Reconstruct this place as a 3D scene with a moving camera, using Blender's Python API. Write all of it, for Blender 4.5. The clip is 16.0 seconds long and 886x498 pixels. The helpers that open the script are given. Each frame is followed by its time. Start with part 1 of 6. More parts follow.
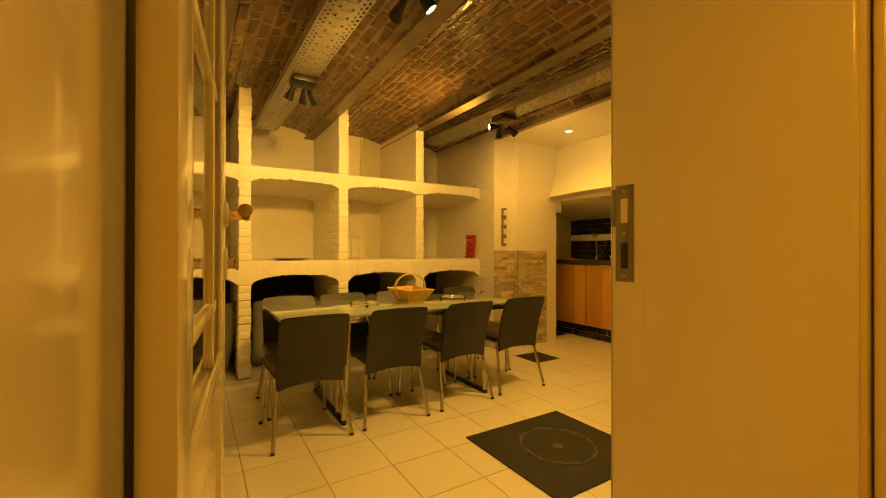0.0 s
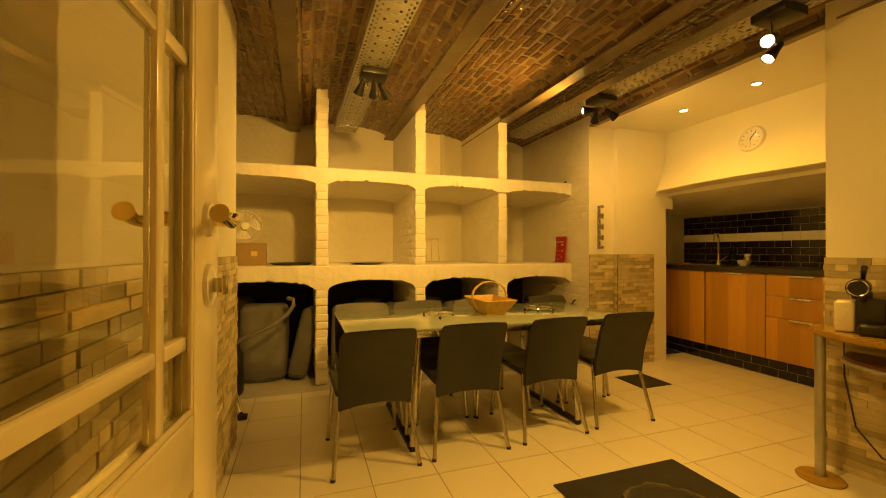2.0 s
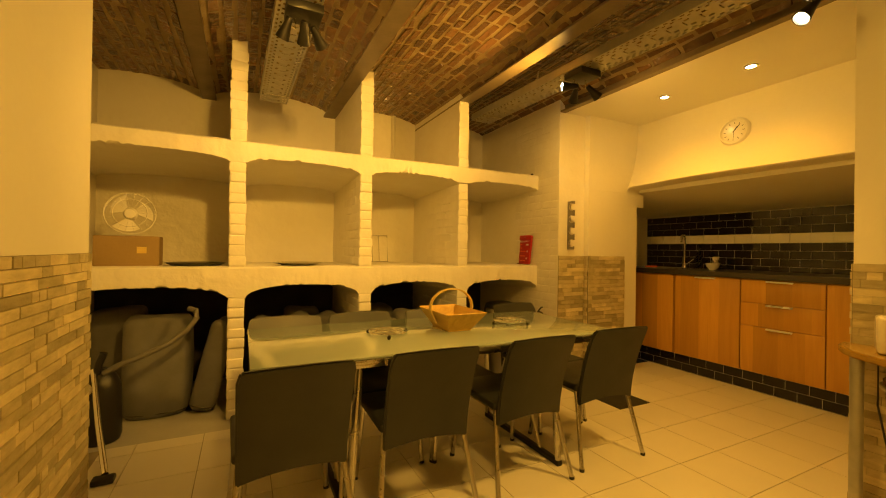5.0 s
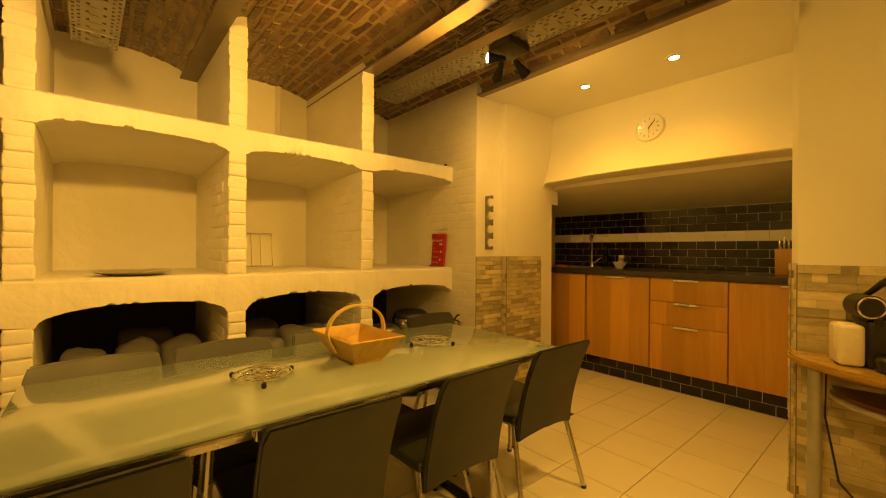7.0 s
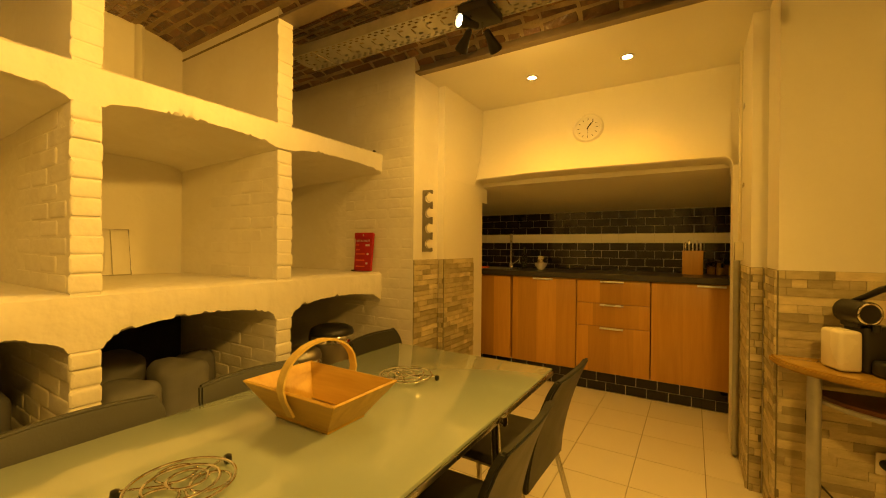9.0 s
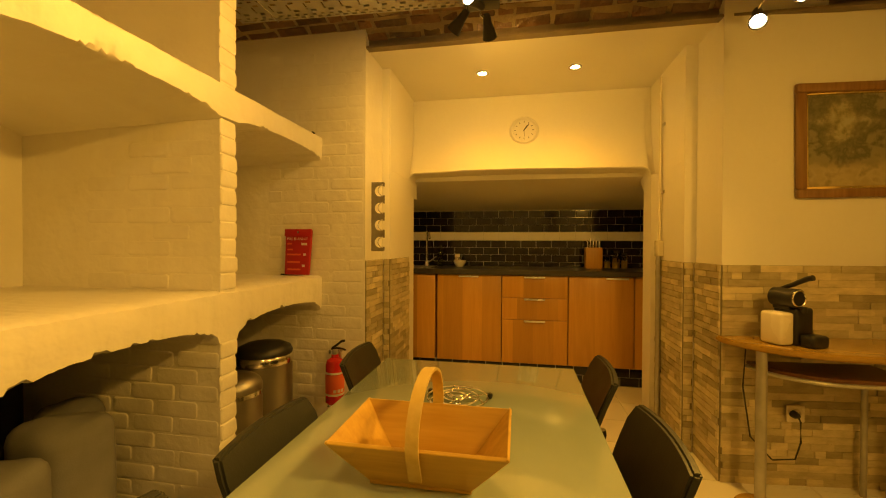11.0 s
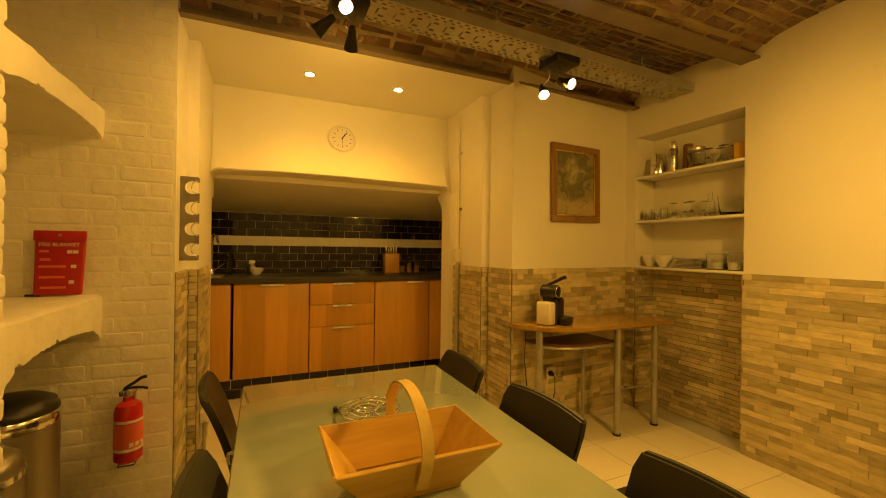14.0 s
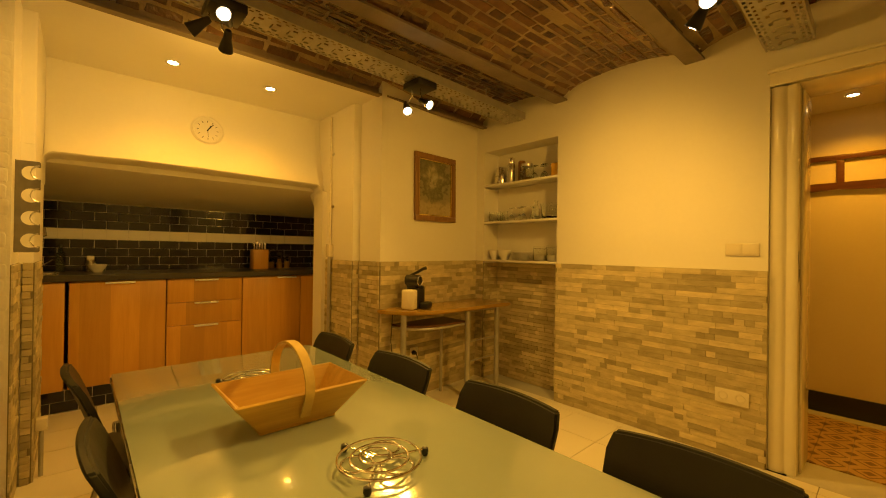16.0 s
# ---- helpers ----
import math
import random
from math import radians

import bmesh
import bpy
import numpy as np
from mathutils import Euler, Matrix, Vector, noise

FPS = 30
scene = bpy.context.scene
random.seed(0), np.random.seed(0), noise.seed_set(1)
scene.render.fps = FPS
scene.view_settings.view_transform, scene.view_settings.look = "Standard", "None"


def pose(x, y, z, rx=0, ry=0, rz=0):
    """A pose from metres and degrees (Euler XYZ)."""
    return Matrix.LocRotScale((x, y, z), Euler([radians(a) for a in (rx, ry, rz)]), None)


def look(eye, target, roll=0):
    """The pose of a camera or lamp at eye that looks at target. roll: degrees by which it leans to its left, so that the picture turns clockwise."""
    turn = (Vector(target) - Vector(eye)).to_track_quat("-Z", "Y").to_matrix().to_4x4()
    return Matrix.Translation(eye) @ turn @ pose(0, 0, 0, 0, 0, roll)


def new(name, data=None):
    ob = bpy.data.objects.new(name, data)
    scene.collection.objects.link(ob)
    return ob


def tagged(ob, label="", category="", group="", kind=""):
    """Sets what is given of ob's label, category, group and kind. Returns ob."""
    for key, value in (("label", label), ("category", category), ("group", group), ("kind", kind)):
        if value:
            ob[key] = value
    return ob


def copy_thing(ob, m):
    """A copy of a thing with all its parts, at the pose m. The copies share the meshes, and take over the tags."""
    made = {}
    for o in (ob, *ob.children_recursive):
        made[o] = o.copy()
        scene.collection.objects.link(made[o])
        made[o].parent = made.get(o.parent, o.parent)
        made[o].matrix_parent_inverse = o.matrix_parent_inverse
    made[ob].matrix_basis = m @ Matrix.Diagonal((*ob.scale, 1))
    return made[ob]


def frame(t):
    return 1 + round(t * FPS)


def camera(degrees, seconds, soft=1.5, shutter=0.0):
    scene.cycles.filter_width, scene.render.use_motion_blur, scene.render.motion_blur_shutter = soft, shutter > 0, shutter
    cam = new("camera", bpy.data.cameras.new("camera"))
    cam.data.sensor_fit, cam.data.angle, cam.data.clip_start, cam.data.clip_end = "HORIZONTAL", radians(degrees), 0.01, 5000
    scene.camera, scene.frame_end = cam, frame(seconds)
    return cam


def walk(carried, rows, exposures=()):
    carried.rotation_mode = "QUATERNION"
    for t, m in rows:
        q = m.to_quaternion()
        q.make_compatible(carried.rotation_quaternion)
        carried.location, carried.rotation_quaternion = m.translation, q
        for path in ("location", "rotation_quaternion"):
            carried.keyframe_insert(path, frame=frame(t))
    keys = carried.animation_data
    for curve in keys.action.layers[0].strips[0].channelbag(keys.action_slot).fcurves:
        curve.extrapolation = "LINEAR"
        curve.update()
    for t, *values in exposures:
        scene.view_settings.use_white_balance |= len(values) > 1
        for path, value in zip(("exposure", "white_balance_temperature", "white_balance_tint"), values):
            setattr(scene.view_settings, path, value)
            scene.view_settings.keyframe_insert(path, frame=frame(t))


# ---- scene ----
cam = camera(95.2, 16.0, soft=1.1)
PATH = [
    (0, (0.126, -0.491, 1.107), (1.172, 1.214, 1.114), 0.1),
    (0.5, (0.186, -0.441, 1.112), (1.142, 1.316, 1.118), 0.0),
    (1, (0.226, -0.398, 1.119), (1.053, 1.423, 1.127), 0.0),
    (1.5, (0.285, -0.304, 1.122), (1.005, 1.562, 1.128), 0.0),
    (2, (0.348, -0.207, 1.137), (0.998, 1.684, 1.146), 0.1),
    (2.5, (0.378, -0.146, 1.168), (0.988, 1.758, 1.176), 0.1),
    (3, (0.424, -0.066, 1.181), (1.022, 1.842, 1.187), 0.1),
    (3.2, (0.446, -0.028, 1.182), (1.047, 1.88, 1.188), 0.2),
    (5.3, (0.538, 0.429, 1.134), (1.501, 2.182, 1.14), 0.6),
    (5.5, (0.549, 0.472, 1.133), (1.563, 2.196, 1.139), 0.4),
    (6, (0.62, 0.61, 1.129), (1.74, 2.267, 1.134), 0.4),
    (6.5, (0.704, 0.75, 1.156), (1.92, 2.337, 1.154), 0.3),
    (7, (0.753, 0.854, 1.159), (2.052, 2.375, 1.161), 0.4),
    (7.5, (0.764, 1.014, 1.176), (2.175, 2.431, 1.177), 0.4),
    (8, (0.777, 1.156, 1.184), (2.301, 2.45, 1.183), 0.5),
    (8.5, (0.793, 1.326, 1.171), (2.413, 2.498, 1.169), 0.5),
    (9, (0.788, 1.49, 1.188), (2.49, 2.541, 1.182), 0.5),
    (9.2, (0.78, 1.554, 1.185), (2.511, 2.556, 1.184), 0.5),
    (11.3, (0.721, 2.235, 1.201), (2.699, 2.535, 1.192), 0.5),
    (11.5, (0.74, 2.243, 1.193), (2.722, 2.512, 1.195), 0.7),
    (12, (0.731, 2.375, 1.199), (2.73, 2.44, 1.201), 0.8),
    (12.5, (0.728, 2.478, 1.206), (2.721, 2.311, 1.212), 0.7),
    (13, (0.743, 2.574, 1.213), (2.706, 2.191, 1.215), 0.7),
    (13.5, (0.739, 2.643, 1.226), (2.649, 2.05, 1.226), 0.7),
    (14, (0.708, 2.702, 1.232), (2.536, 1.892, 1.234), 0.7),
    (14.5, (0.649, 2.751, 1.235), (2.376, 1.742, 1.24), 0.7),
    (15, (0.569, 2.789, 1.232), (2.206, 1.64, 1.24), 0.7),
    (15.5, (0.49, 2.825, 1.22), (2.048, 1.571, 1.228), 0.7),
    (16, (0.415, 2.86, 1.194), (1.905, 1.526, 1.203), 0.8),
]
walk(cam, [(t, look(eye, target, roll)) for t, eye, target, roll in PATH])

# ---- light ----
world = bpy.data.worlds.new("world")
scene.world = world
world.use_nodes = True
world.node_tree.nodes["Background"].inputs[0].default_value = (0.02, 0.014, 0.006, 1)
world.node_tree.nodes["Background"].inputs[1].default_value = 0.3
scene.view_settings.exposure = 0.0

WARM = (1.0, 0.505, 0.064)
AMBER = (1.0, 0.41, 0.02)


def spot(name, eye, target, watts, degrees, colour=WARM, size=0.03, blend=0.6):
    data = bpy.data.lights.new(name, "SPOT")
    data.energy, data.color, data.shadow_soft_size = watts, colour, size
    data.spot_size, data.spot_blend = radians(degrees), blend
    ob = new(name, data)
    ob.matrix_world = look(eye, target)
    return ob


def bulb(name, eye, watts, colour=WARM, size=0.05):
    data = bpy.data.lights.new(name, "POINT")
    data.energy, data.color, data.shadow_soft_size = watts, colour, size
    ob = new(name, data)
    ob.location = eye
    return ob


# heads on the two cable trays
HEADS = (
    ((0.70, 2.50, 2.215), (0.15, 3.6, 0.7), 9, 150),
    ((0.785, 2.48, 2.20), (0.95, 3.7, 1.0), 3, 150),
    ((0.86, 2.53, 2.22), (1.75, 3.6, 1.3), 4, 150),
    ((0.95, 1.00, 2.16), (2.15, 0.68, 0.65), 70, 168),
    ((0.88, 1.10, 2.15), (1.0, 3.9, 1.35), 135, 96),
    ((2.644, 1.214, 2.167), (1.1, 1.9, 0.2), 96, 150),
    ((2.52, 1.149, 2.185), (0.8, 0.8, 1.1), 50, 146),
    ((2.43, 2.386, 2.226), (1.4, 2.9, 2.16), 70, 168),
    ((2.565, 2.471, 2.218), (3.1, 3.3, 1.5), 16, 120),
    ((2.606, 2.34, 2.202), (3.72, 2.2, 1.4), 36, 176),
)
for eye, target, watts, wide in HEADS:
    way = (Vector(target) - Vector(eye)).normalized()
    spot("spot_lamp", Vector(eye) + way * 0.052, target, watts, wide, size=0.06, blend=1.0)
# recessed downlights in the kitchen recess and in the hall
spot("recessed_lamp", (3.474, 2.441, 2.35), (3.474, 2.441, 0), 16, 130, AMBER, blend=1.0)
spot("recessed_lamp", (3.474, 1.84, 2.35), (3.474, 1.84, 0), 16, 130, AMBER, blend=1.0)
spot("hall_lamp", (0.61, -1.05, 2.285), (0.61, -1.05, 0), 43, 130, AMBER, blend=1.0)
# added fill from the unseen end of the hall, with no fixture of its own
spot("hall_lamp", (-0.9, -0.85, 2.285), (-0.9, -0.85, 0), 62, 172, AMBER, blend=1.0)

# ---- materials ----
def node_mat(name):
    m = bpy.data.materials.new(name)
    m.use_nodes = True
    nt = m.node_tree
    return m, nt, nt.nodes["Principled BSDF"]


def paint(name, a, b, rough=0.5, metal=0.0, scale=6.0, fine=60.0, bump=0.15, rand=0.0, stretch=(1, 1, 1), island=False, coat=0.0,
          trans=0.0, ior=1.5, depth=0.004):
    """Colours a and b mixed by coarse and fine noise, with a fine relief; rand varies pieces in brightness."""
    m, nt, p = node_mat(name)
    n, l = nt.nodes, nt.links
    tc, mp = n.new("ShaderNodeTexCoord"), n.new("ShaderNodeMapping")
    mp.inputs["Scale"].default_value = stretch
    geo = n.new("ShaderNodeNewGeometry")
    l.new(geo.outputs["Position"], mp.inputs["Vector"])
    n1, n2 = n.new("ShaderNodeTexNoise"), n.new("ShaderNodeTexNoise")
    for t, s, d in ((n1, scale, 4), (n2, fine, 3)):
        t.inputs["Scale"].default_value, t.inputs["Detail"].default_value = s, d
        l.new(mp.outputs[0], t.inputs["Vector"])
    mx = n.new("ShaderNodeMix")
    mx.data_type = "RGBA"
    mx.inputs[6].default_value, mx.inputs[7].default_value = (*a, 1), (*b, 1)
    add = n.new("ShaderNodeMath")
    add.operation = "MULTIPLY_ADD"
    add.inputs[1].default_value, add.inputs[2].default_value = 0.45, 0.0
    l.new(n2.outputs[0], add.inputs[0])
    sm = n.new("ShaderNodeMath")
    sm.operation = "MULTIPLY_ADD"
    sm.inputs[1].default_value = 1.6
    l.new(n1.outputs[0], sm.inputs[0])
    off = n.new("ShaderNodeMath")
    off.operation = "SUBTRACT"
    off.inputs[1].default_value = 0.52
    l.new(add.outputs[0], off.inputs[0])
    l.new(off.outputs[0], sm.inputs[2])
    sm.use_clamp = True
    l.new(sm.outputs[0], mx.inputs[0])
    out = mx.outputs[2]
    if rand:
        hs = n.new("ShaderNodeHueSaturation")
        mr = n.new("ShaderNodeMapRange")
        mr.inputs[3].default_value, mr.inputs[4].default_value = 1 - rand, 1 + rand
        if island:
            l.new(geo.outputs["Random Per Island"], mr.inputs[0])
        else:
            oi = n.new("ShaderNodeObjectInfo")
            l.new(oi.outputs["Random"], mr.inputs[0])
        l.new(mr.outputs[0], hs.inputs["Value"])
        l.new(out, hs.inputs["Color"])
        out = hs.outputs[0]
    l.new(out, p.inputs["Base Color"])
    rr = n.new("ShaderNodeMapRange")
    rr.inputs[3].default_value, rr.inputs[4].default_value = max(rough - 0.08, 0.02), min(rough + 0.1, 1)
    l.new(n1.outputs[0], rr.inputs[0])
    l.new(rr.outputs[0], p.inputs["Roughness"])
    p.inputs["Metallic"].default_value = metal
    p.inputs["Coat Weight"].default_value = coat
    p.inputs["Transmission Weight"].default_value = trans
    p.inputs["IOR"].default_value = ior
    if bump:
        bp = n.new("ShaderNodeBump")
        bp.inputs["Strength"].default_value, bp.inputs["Distance"].default_value = bump, depth
        mixh = n.new("ShaderNodeMath")
        mixh.operation = "MULTIPLY_ADD"
        mixh.inputs[1].default_value = 2.0
        l.new(n1.outputs[0], mixh.inputs[0])
        l.new(n2.outputs[0], mixh.inputs[2])
        l.new(mixh.outputs[0], bp.inputs["Height"])
        l.new(bp.outputs[0], p.inputs["Normal"])
    return m


def wood(name, a, b, rough=0.4, axis=2, board=0.0, across=1, rand=0.12, coat=0.0):
    """Wood with grain along an axis; boards of a given width across another axis differ in tone."""
    m, nt, p = node_mat(name)
    n, l = nt.nodes, nt.links
    geo, mp = n.new("ShaderNodeNewGeometry"), n.new("ShaderNodeMapping")
    sc = [14.0, 14.0, 14.0]
    sc[axis] = 1.1
    mp.inputs["Scale"].default_value = sc
    l.new(geo.outputs["Position"], mp.inputs["Vector"])
    nz, fine = n.new("ShaderNodeTexNoise"), n.new("ShaderNodeTexNoise")
    nz.inputs["Scale"].default_value, nz.inputs["Detail"].default_value, nz.inputs["Distortion"].default_value = 1.1, 5, 1.4
    fine.inputs["Scale"].default_value, fine.inputs["Detail"].default_value = 9, 3
    l.new(mp.outputs[0], nz.inputs["Vector"])
    l.new(mp.outputs[0], fine.inputs["Vector"])
    sm = n.new("ShaderNodeMath")
    sm.operation = "MULTIPLY_ADD"
    sm.inputs[1].default_value = 0.35
    l.new(fine.outputs[0], sm.inputs[0])
    l.new(nz.outputs[0], sm.inputs[2])
    ramp = n.new("ShaderNodeMapRange")
    ramp.inputs[1].default_value, ramp.inputs[2].default_value = 0.42, 0.92
    l.new(sm.outputs[0], ramp.inputs[0])
    mx = n.new("ShaderNodeMix")
    mx.data_type = "RGBA"
    mx.inputs[6].default_value, mx.inputs[7].default_value = (*a, 1), (*b, 1)
    l.new(ramp.outputs[0], mx.inputs[0])
    out = mx.outputs[2]
    hs, mr = n.new("ShaderNodeHueSaturation"), n.new("ShaderNodeMapRange")
    mr.inputs[3].default_value, mr.inputs[4].default_value = 1 - rand, 1 + rand
    oi = n.new("ShaderNodeObjectInfo")
    if board:
        sep, dv, fl, wn = n.new("ShaderNodeSeparateXYZ"), n.new("ShaderNodeMath"), n.new("ShaderNodeMath"), n.new("ShaderNodeTexWhiteNoise")
        l.new(geo.outputs["Position"], sep.inputs[0])
        dv.operation, dv.inputs[1].default_value = "DIVIDE", board
        l.new(sep.outputs[across], dv.inputs[0])
        ad = n.new("ShaderNodeMath")
        ad.operation = "ADD"
        l.new(dv.outputs[0], ad.inputs[0])
        l.new(oi.outputs["Random"], ad.inputs[1])
        fl.operation = "FLOOR"
        l.new(ad.outputs[0], fl.inputs[0])
        wn.noise_dimensions = "1D"
        l.new(fl.outputs[0], wn.inputs["W"])
        l.new(wn.outputs[0], mr.inputs[0])
    else:
        l.new(oi.outputs["Random"], mr.inputs[0])
    l.new(mr.outputs[0], hs.inputs["Value"])
    l.new(out, hs.inputs["Color"])
    l.new(hs.outputs[0], p.inputs["Base Color"])
    p.inputs["Roughness"].default_value = rough
    p.inputs["Coat Weight"].default_value = coat
    bp = n.new("ShaderNodeBump")
    bp.inputs["Strength"].default_value, bp.inputs["Distance"].default_value = 0.12, 0.001
    l.new(fine.outputs[0], bp.inputs["Height"])
    l.new(bp.outputs[0], p.inputs["Normal"])
    return m


def glow(name, colour, strength):
    m, nt, p = node_mat(name)
    p.inputs["Base Color"].default_value = (*colour, 1)
    p.inputs["Emission Color"].default_value = (*colour, 1)
    p.inputs["Emission Strength"].default_value = strength
    return m


def clear_glass(name, colour=(0.95, 0.97, 0.95), rough=0.02):
    m, nt, p = node_mat(name)
    n, l = nt.nodes, nt.links
    p.inputs["Base Color"].default_value = (*colour, 1)
    p.inputs["Transmission Weight"].default_value = 1.0
    nz, mr = n.new("ShaderNodeTexNoise"), n.new("ShaderNodeMapRange")
    nz.inputs["Scale"].default_value = 9
    mr.inputs[3].default_value, mr.inputs[4].default_value = rough * 0.5, rough * 2
    l.new(nz.outputs[0], mr.inputs[0])
    l.new(mr.outputs[0], p.inputs["Roughness"])
    p.inputs["IOR"].default_value = 1.48
    return m


def encaustic(name):
    """An ochre cement tile with a dark diamond and ring, in the tile's own space."""
    m, nt, p = node_mat(name)
    n, l = nt.nodes, nt.links
    tc, sep = n.new("ShaderNodeTexCoord"), n.new("ShaderNodeSeparateXYZ")
    l.new(tc.outputs["Object"], sep.inputs[0])

    def math_node(op, a, b=None):
        k = n.new("ShaderNodeMath")
        k.operation = op
        for i, v in enumerate((a, b)):
            if v is None:
                continue
            if isinstance(v, (int, float)):
                k.inputs[i].default_value = v
            else:
                l.new(v, k.inputs[i])
        return k.outputs[0]
    ax, ay = math_node("ABSOLUTE", sep.outputs[0]), math_node("ABSOLUTE", sep.outputs[1])
    man = math_node("ADD", ax, ay)
    ring = math_node("LESS_THAN", math_node("ABSOLUTE", math_node("SUBTRACT", man, 0.40)), 0.05)
    core = math_node("LESS_THAN", man, 0.2)
    corner = math_node("GREATER_THAN", man, 0.8)
    dark = math_node("MAXIMUM", ring, math_node("MAXIMUM", core, corner))
    nz = n.new("ShaderNodeTexNoise")
    nz.inputs["Scale"].default_value = 3.0
    l.new(tc.outputs["Object"], nz.inputs["Vector"])
    mx, mx2 = n.new("ShaderNodeMix"), n.new("ShaderNodeMix")
    mx.data_type = mx2.data_type = "RGBA"
    mx.inputs[6].default_value, mx.inputs[7].default_value = (0.56, 0.38, 0.16, 1), (0.15, 0.08, 0.045, 1)
    l.new(dark, mx.inputs[0])
    l.new(mx.outputs[2], mx2.inputs[6])
    mx2.inputs[7].default_value = (0.3, 0.2, 0.1, 1)
    l.new(math_node("MULTIPLY", nz.outputs[0], 0.5), mx2.inputs[0])
    l.new(mx2.outputs[2], p.inputs["Base Color"])
    p.inputs["Roughness"].default_value = 0.35
    return m


def canvas(name):
    """A faded landscape in oils: a pale clearing of sky between dark trees over ochre ground."""
    m, nt, p = node_mat(name)
    n, l = nt.nodes, nt.links
    tc, sep, nz, fine = n.new("ShaderNodeTexCoord"), n.new("ShaderNodeSeparateXYZ"), n.new("ShaderNodeTexNoise"), n.new("ShaderNodeTexNoise")
    l.new(tc.outputs["Object"], sep.inputs[0])
    for t, sc in ((nz, 16), (fine, 70)):
        l.new(tc.outputs["Object"], t.inputs["Vector"])
        t.inputs["Scale"].default_value, t.inputs["Detail"].default_value = sc, 5

    def calc(op, a, b):
        k = n.new("ShaderNodeMath")
        k.operation = op
        for i, v in enumerate((a, b)):
            if isinstance(v, (int, float)):
                k.inputs[i].default_value = v
            else:
                l.new(v, k.inputs[i])
        return k.outputs[0]

    def ramp(value, stops):
        r = n.new("ShaderNodeValToRGB")
        l.new(value, r.inputs[0])
        el = r.color_ramp.elements
        el[0].position, el[0].color = stops[0][0], (*stops[0][1], 1)
        el[1].position, el[1].color = stops[-1][0], (*stops[-1][1], 1)
        for pos, c in stops[1:-1]:
            e = el.new(pos)
            e.color = (*c, 1)
        return r.outputs[0]
    dx = calc("ABSOLUTE", calc("ADD", sep.outputs[0], 0.03), 0)
    dz = calc("ABSOLUTE", calc("SUBTRACT", sep.outputs[2], 0.10), 0)
    away = calc("ADD", calc("MULTIPLY", dx, 3.0), calc("MULTIPLY", dz, 2.6))
    rough = calc("MULTIPLY", calc("SUBTRACT", nz.outputs[0], 0.5), 1.5)
    speck = calc("MULTIPLY", calc("SUBTRACT", fine.outputs[0], 0.5), 0.5)
    trees = ramp(calc("ADD", calc("ADD", away, rough), speck), [(0.0, (0.40, 0.37, 0.23)), (0.16, (0.33, 0.30, 0.17)), (0.34, (0.19, 0.175, 0.095)), (0.62, (0.115, 0.11, 0.06)), (0.85, (0.25, 0.23, 0.13))])
    ground = ramp(calc("ADD", calc("MULTIPLY", sep.outputs[2], 2.0), calc("ADD", rough, 0.75)), [(0.0, (0.30, 0.25, 0.13)), (0.4, (0.42, 0.35, 0.19)), (0.7, (0.20, 0.17, 0.09))])
    mx = n.new("ShaderNodeMix")
    mx.data_type = "RGBA"
    l.new(ground, mx.inputs[6])
    l.new(trees, mx.inputs[7])
    mr = n.new("ShaderNodeMapRange")
    mr.inputs[1].default_value, mr.inputs[2].default_value = -0.15, -0.09
    l.new(calc("ADD", sep.outputs[2], calc("MULTIPLY", rough, 0.06)), mr.inputs[0])
    l.new(mr.outputs[0], mx.inputs[0])
    l.new(mx.outputs[2], p.inputs["Base Color"])
    p.inputs["Roughness"].default_value = 0.35
    return m


M = {}
M["plaster"] = paint("wall_plaster", (0.80, 0.77, 0.68), (0.74, 0.71, 0.62), 0.55, scale=1.5, fine=35, bump=0.12)
M["limewash"] = paint("painted_brick", (0.82, 0.79, 0.70), (0.77, 0.73, 0.63), 0.46, scale=4, fine=13, bump=0.6, depth=0.012)
M["limewash_brick"] = paint("painted_brick_piece", (0.83, 0.80, 0.71), (0.74, 0.70, 0.61), 0.46, scale=7, fine=17, bump=0.55, rand=0.03, depth=0.007)
M["ceiling_white"] = paint("ceiling_white", (0.80, 0.78, 0.70), (0.76, 0.73, 0.65), 0.6, scale=2, fine=60, bump=0.05)
M["tile"] = paint("floor_tile", (0.76, 0.72, 0.62), (0.72, 0.68, 0.58), 0.32, scale=2.2, fine=30, bump=0.015, rand=0.03)
M["grout"] = paint("grout", (0.36, 0.31, 0.24), (0.24, 0.21, 0.16), 0.9, scale=8, fine=90, bump=0.2)
M["concrete"] = paint("concrete_floor", (0.52, 0.51, 0.47), (0.42, 0.41, 0.38), 0.75, scale=4, fine=60, bump=0.25)
M["vault_brick"] = paint("vault_brick", (0.20, 0.098, 0.042), (0.085, 0.046, 0.022), 0.22, scale=9, fine=42, bump=1.0, rand=0.42, island=True, depth=0.008, coat=0.3)
M["mortar"] = paint("vault_mortar", (0.40, 0.30, 0.15), (0.16, 0.11, 0.055), 0.45, scale=5, fine=70, bump=0.8, depth=0.006)
M["beam"] = paint("beam_paint", (0.22, 0.17, 0.11), (0.14, 0.105, 0.07), 0.42, scale=7, fine=40, bump=0.3)
M["hose"] = paint("grey_hose", (0.17, 0.165, 0.155), (0.12, 0.115, 0.11), 0.45, scale=12, fine=80, bump=0.1)
M["galvanised"] = paint("galvanised_steel", (0.50, 0.49, 0.45), (0.37, 0.36, 0.33), 0.36, 0.55, scale=14, fine=60, bump=0.05)
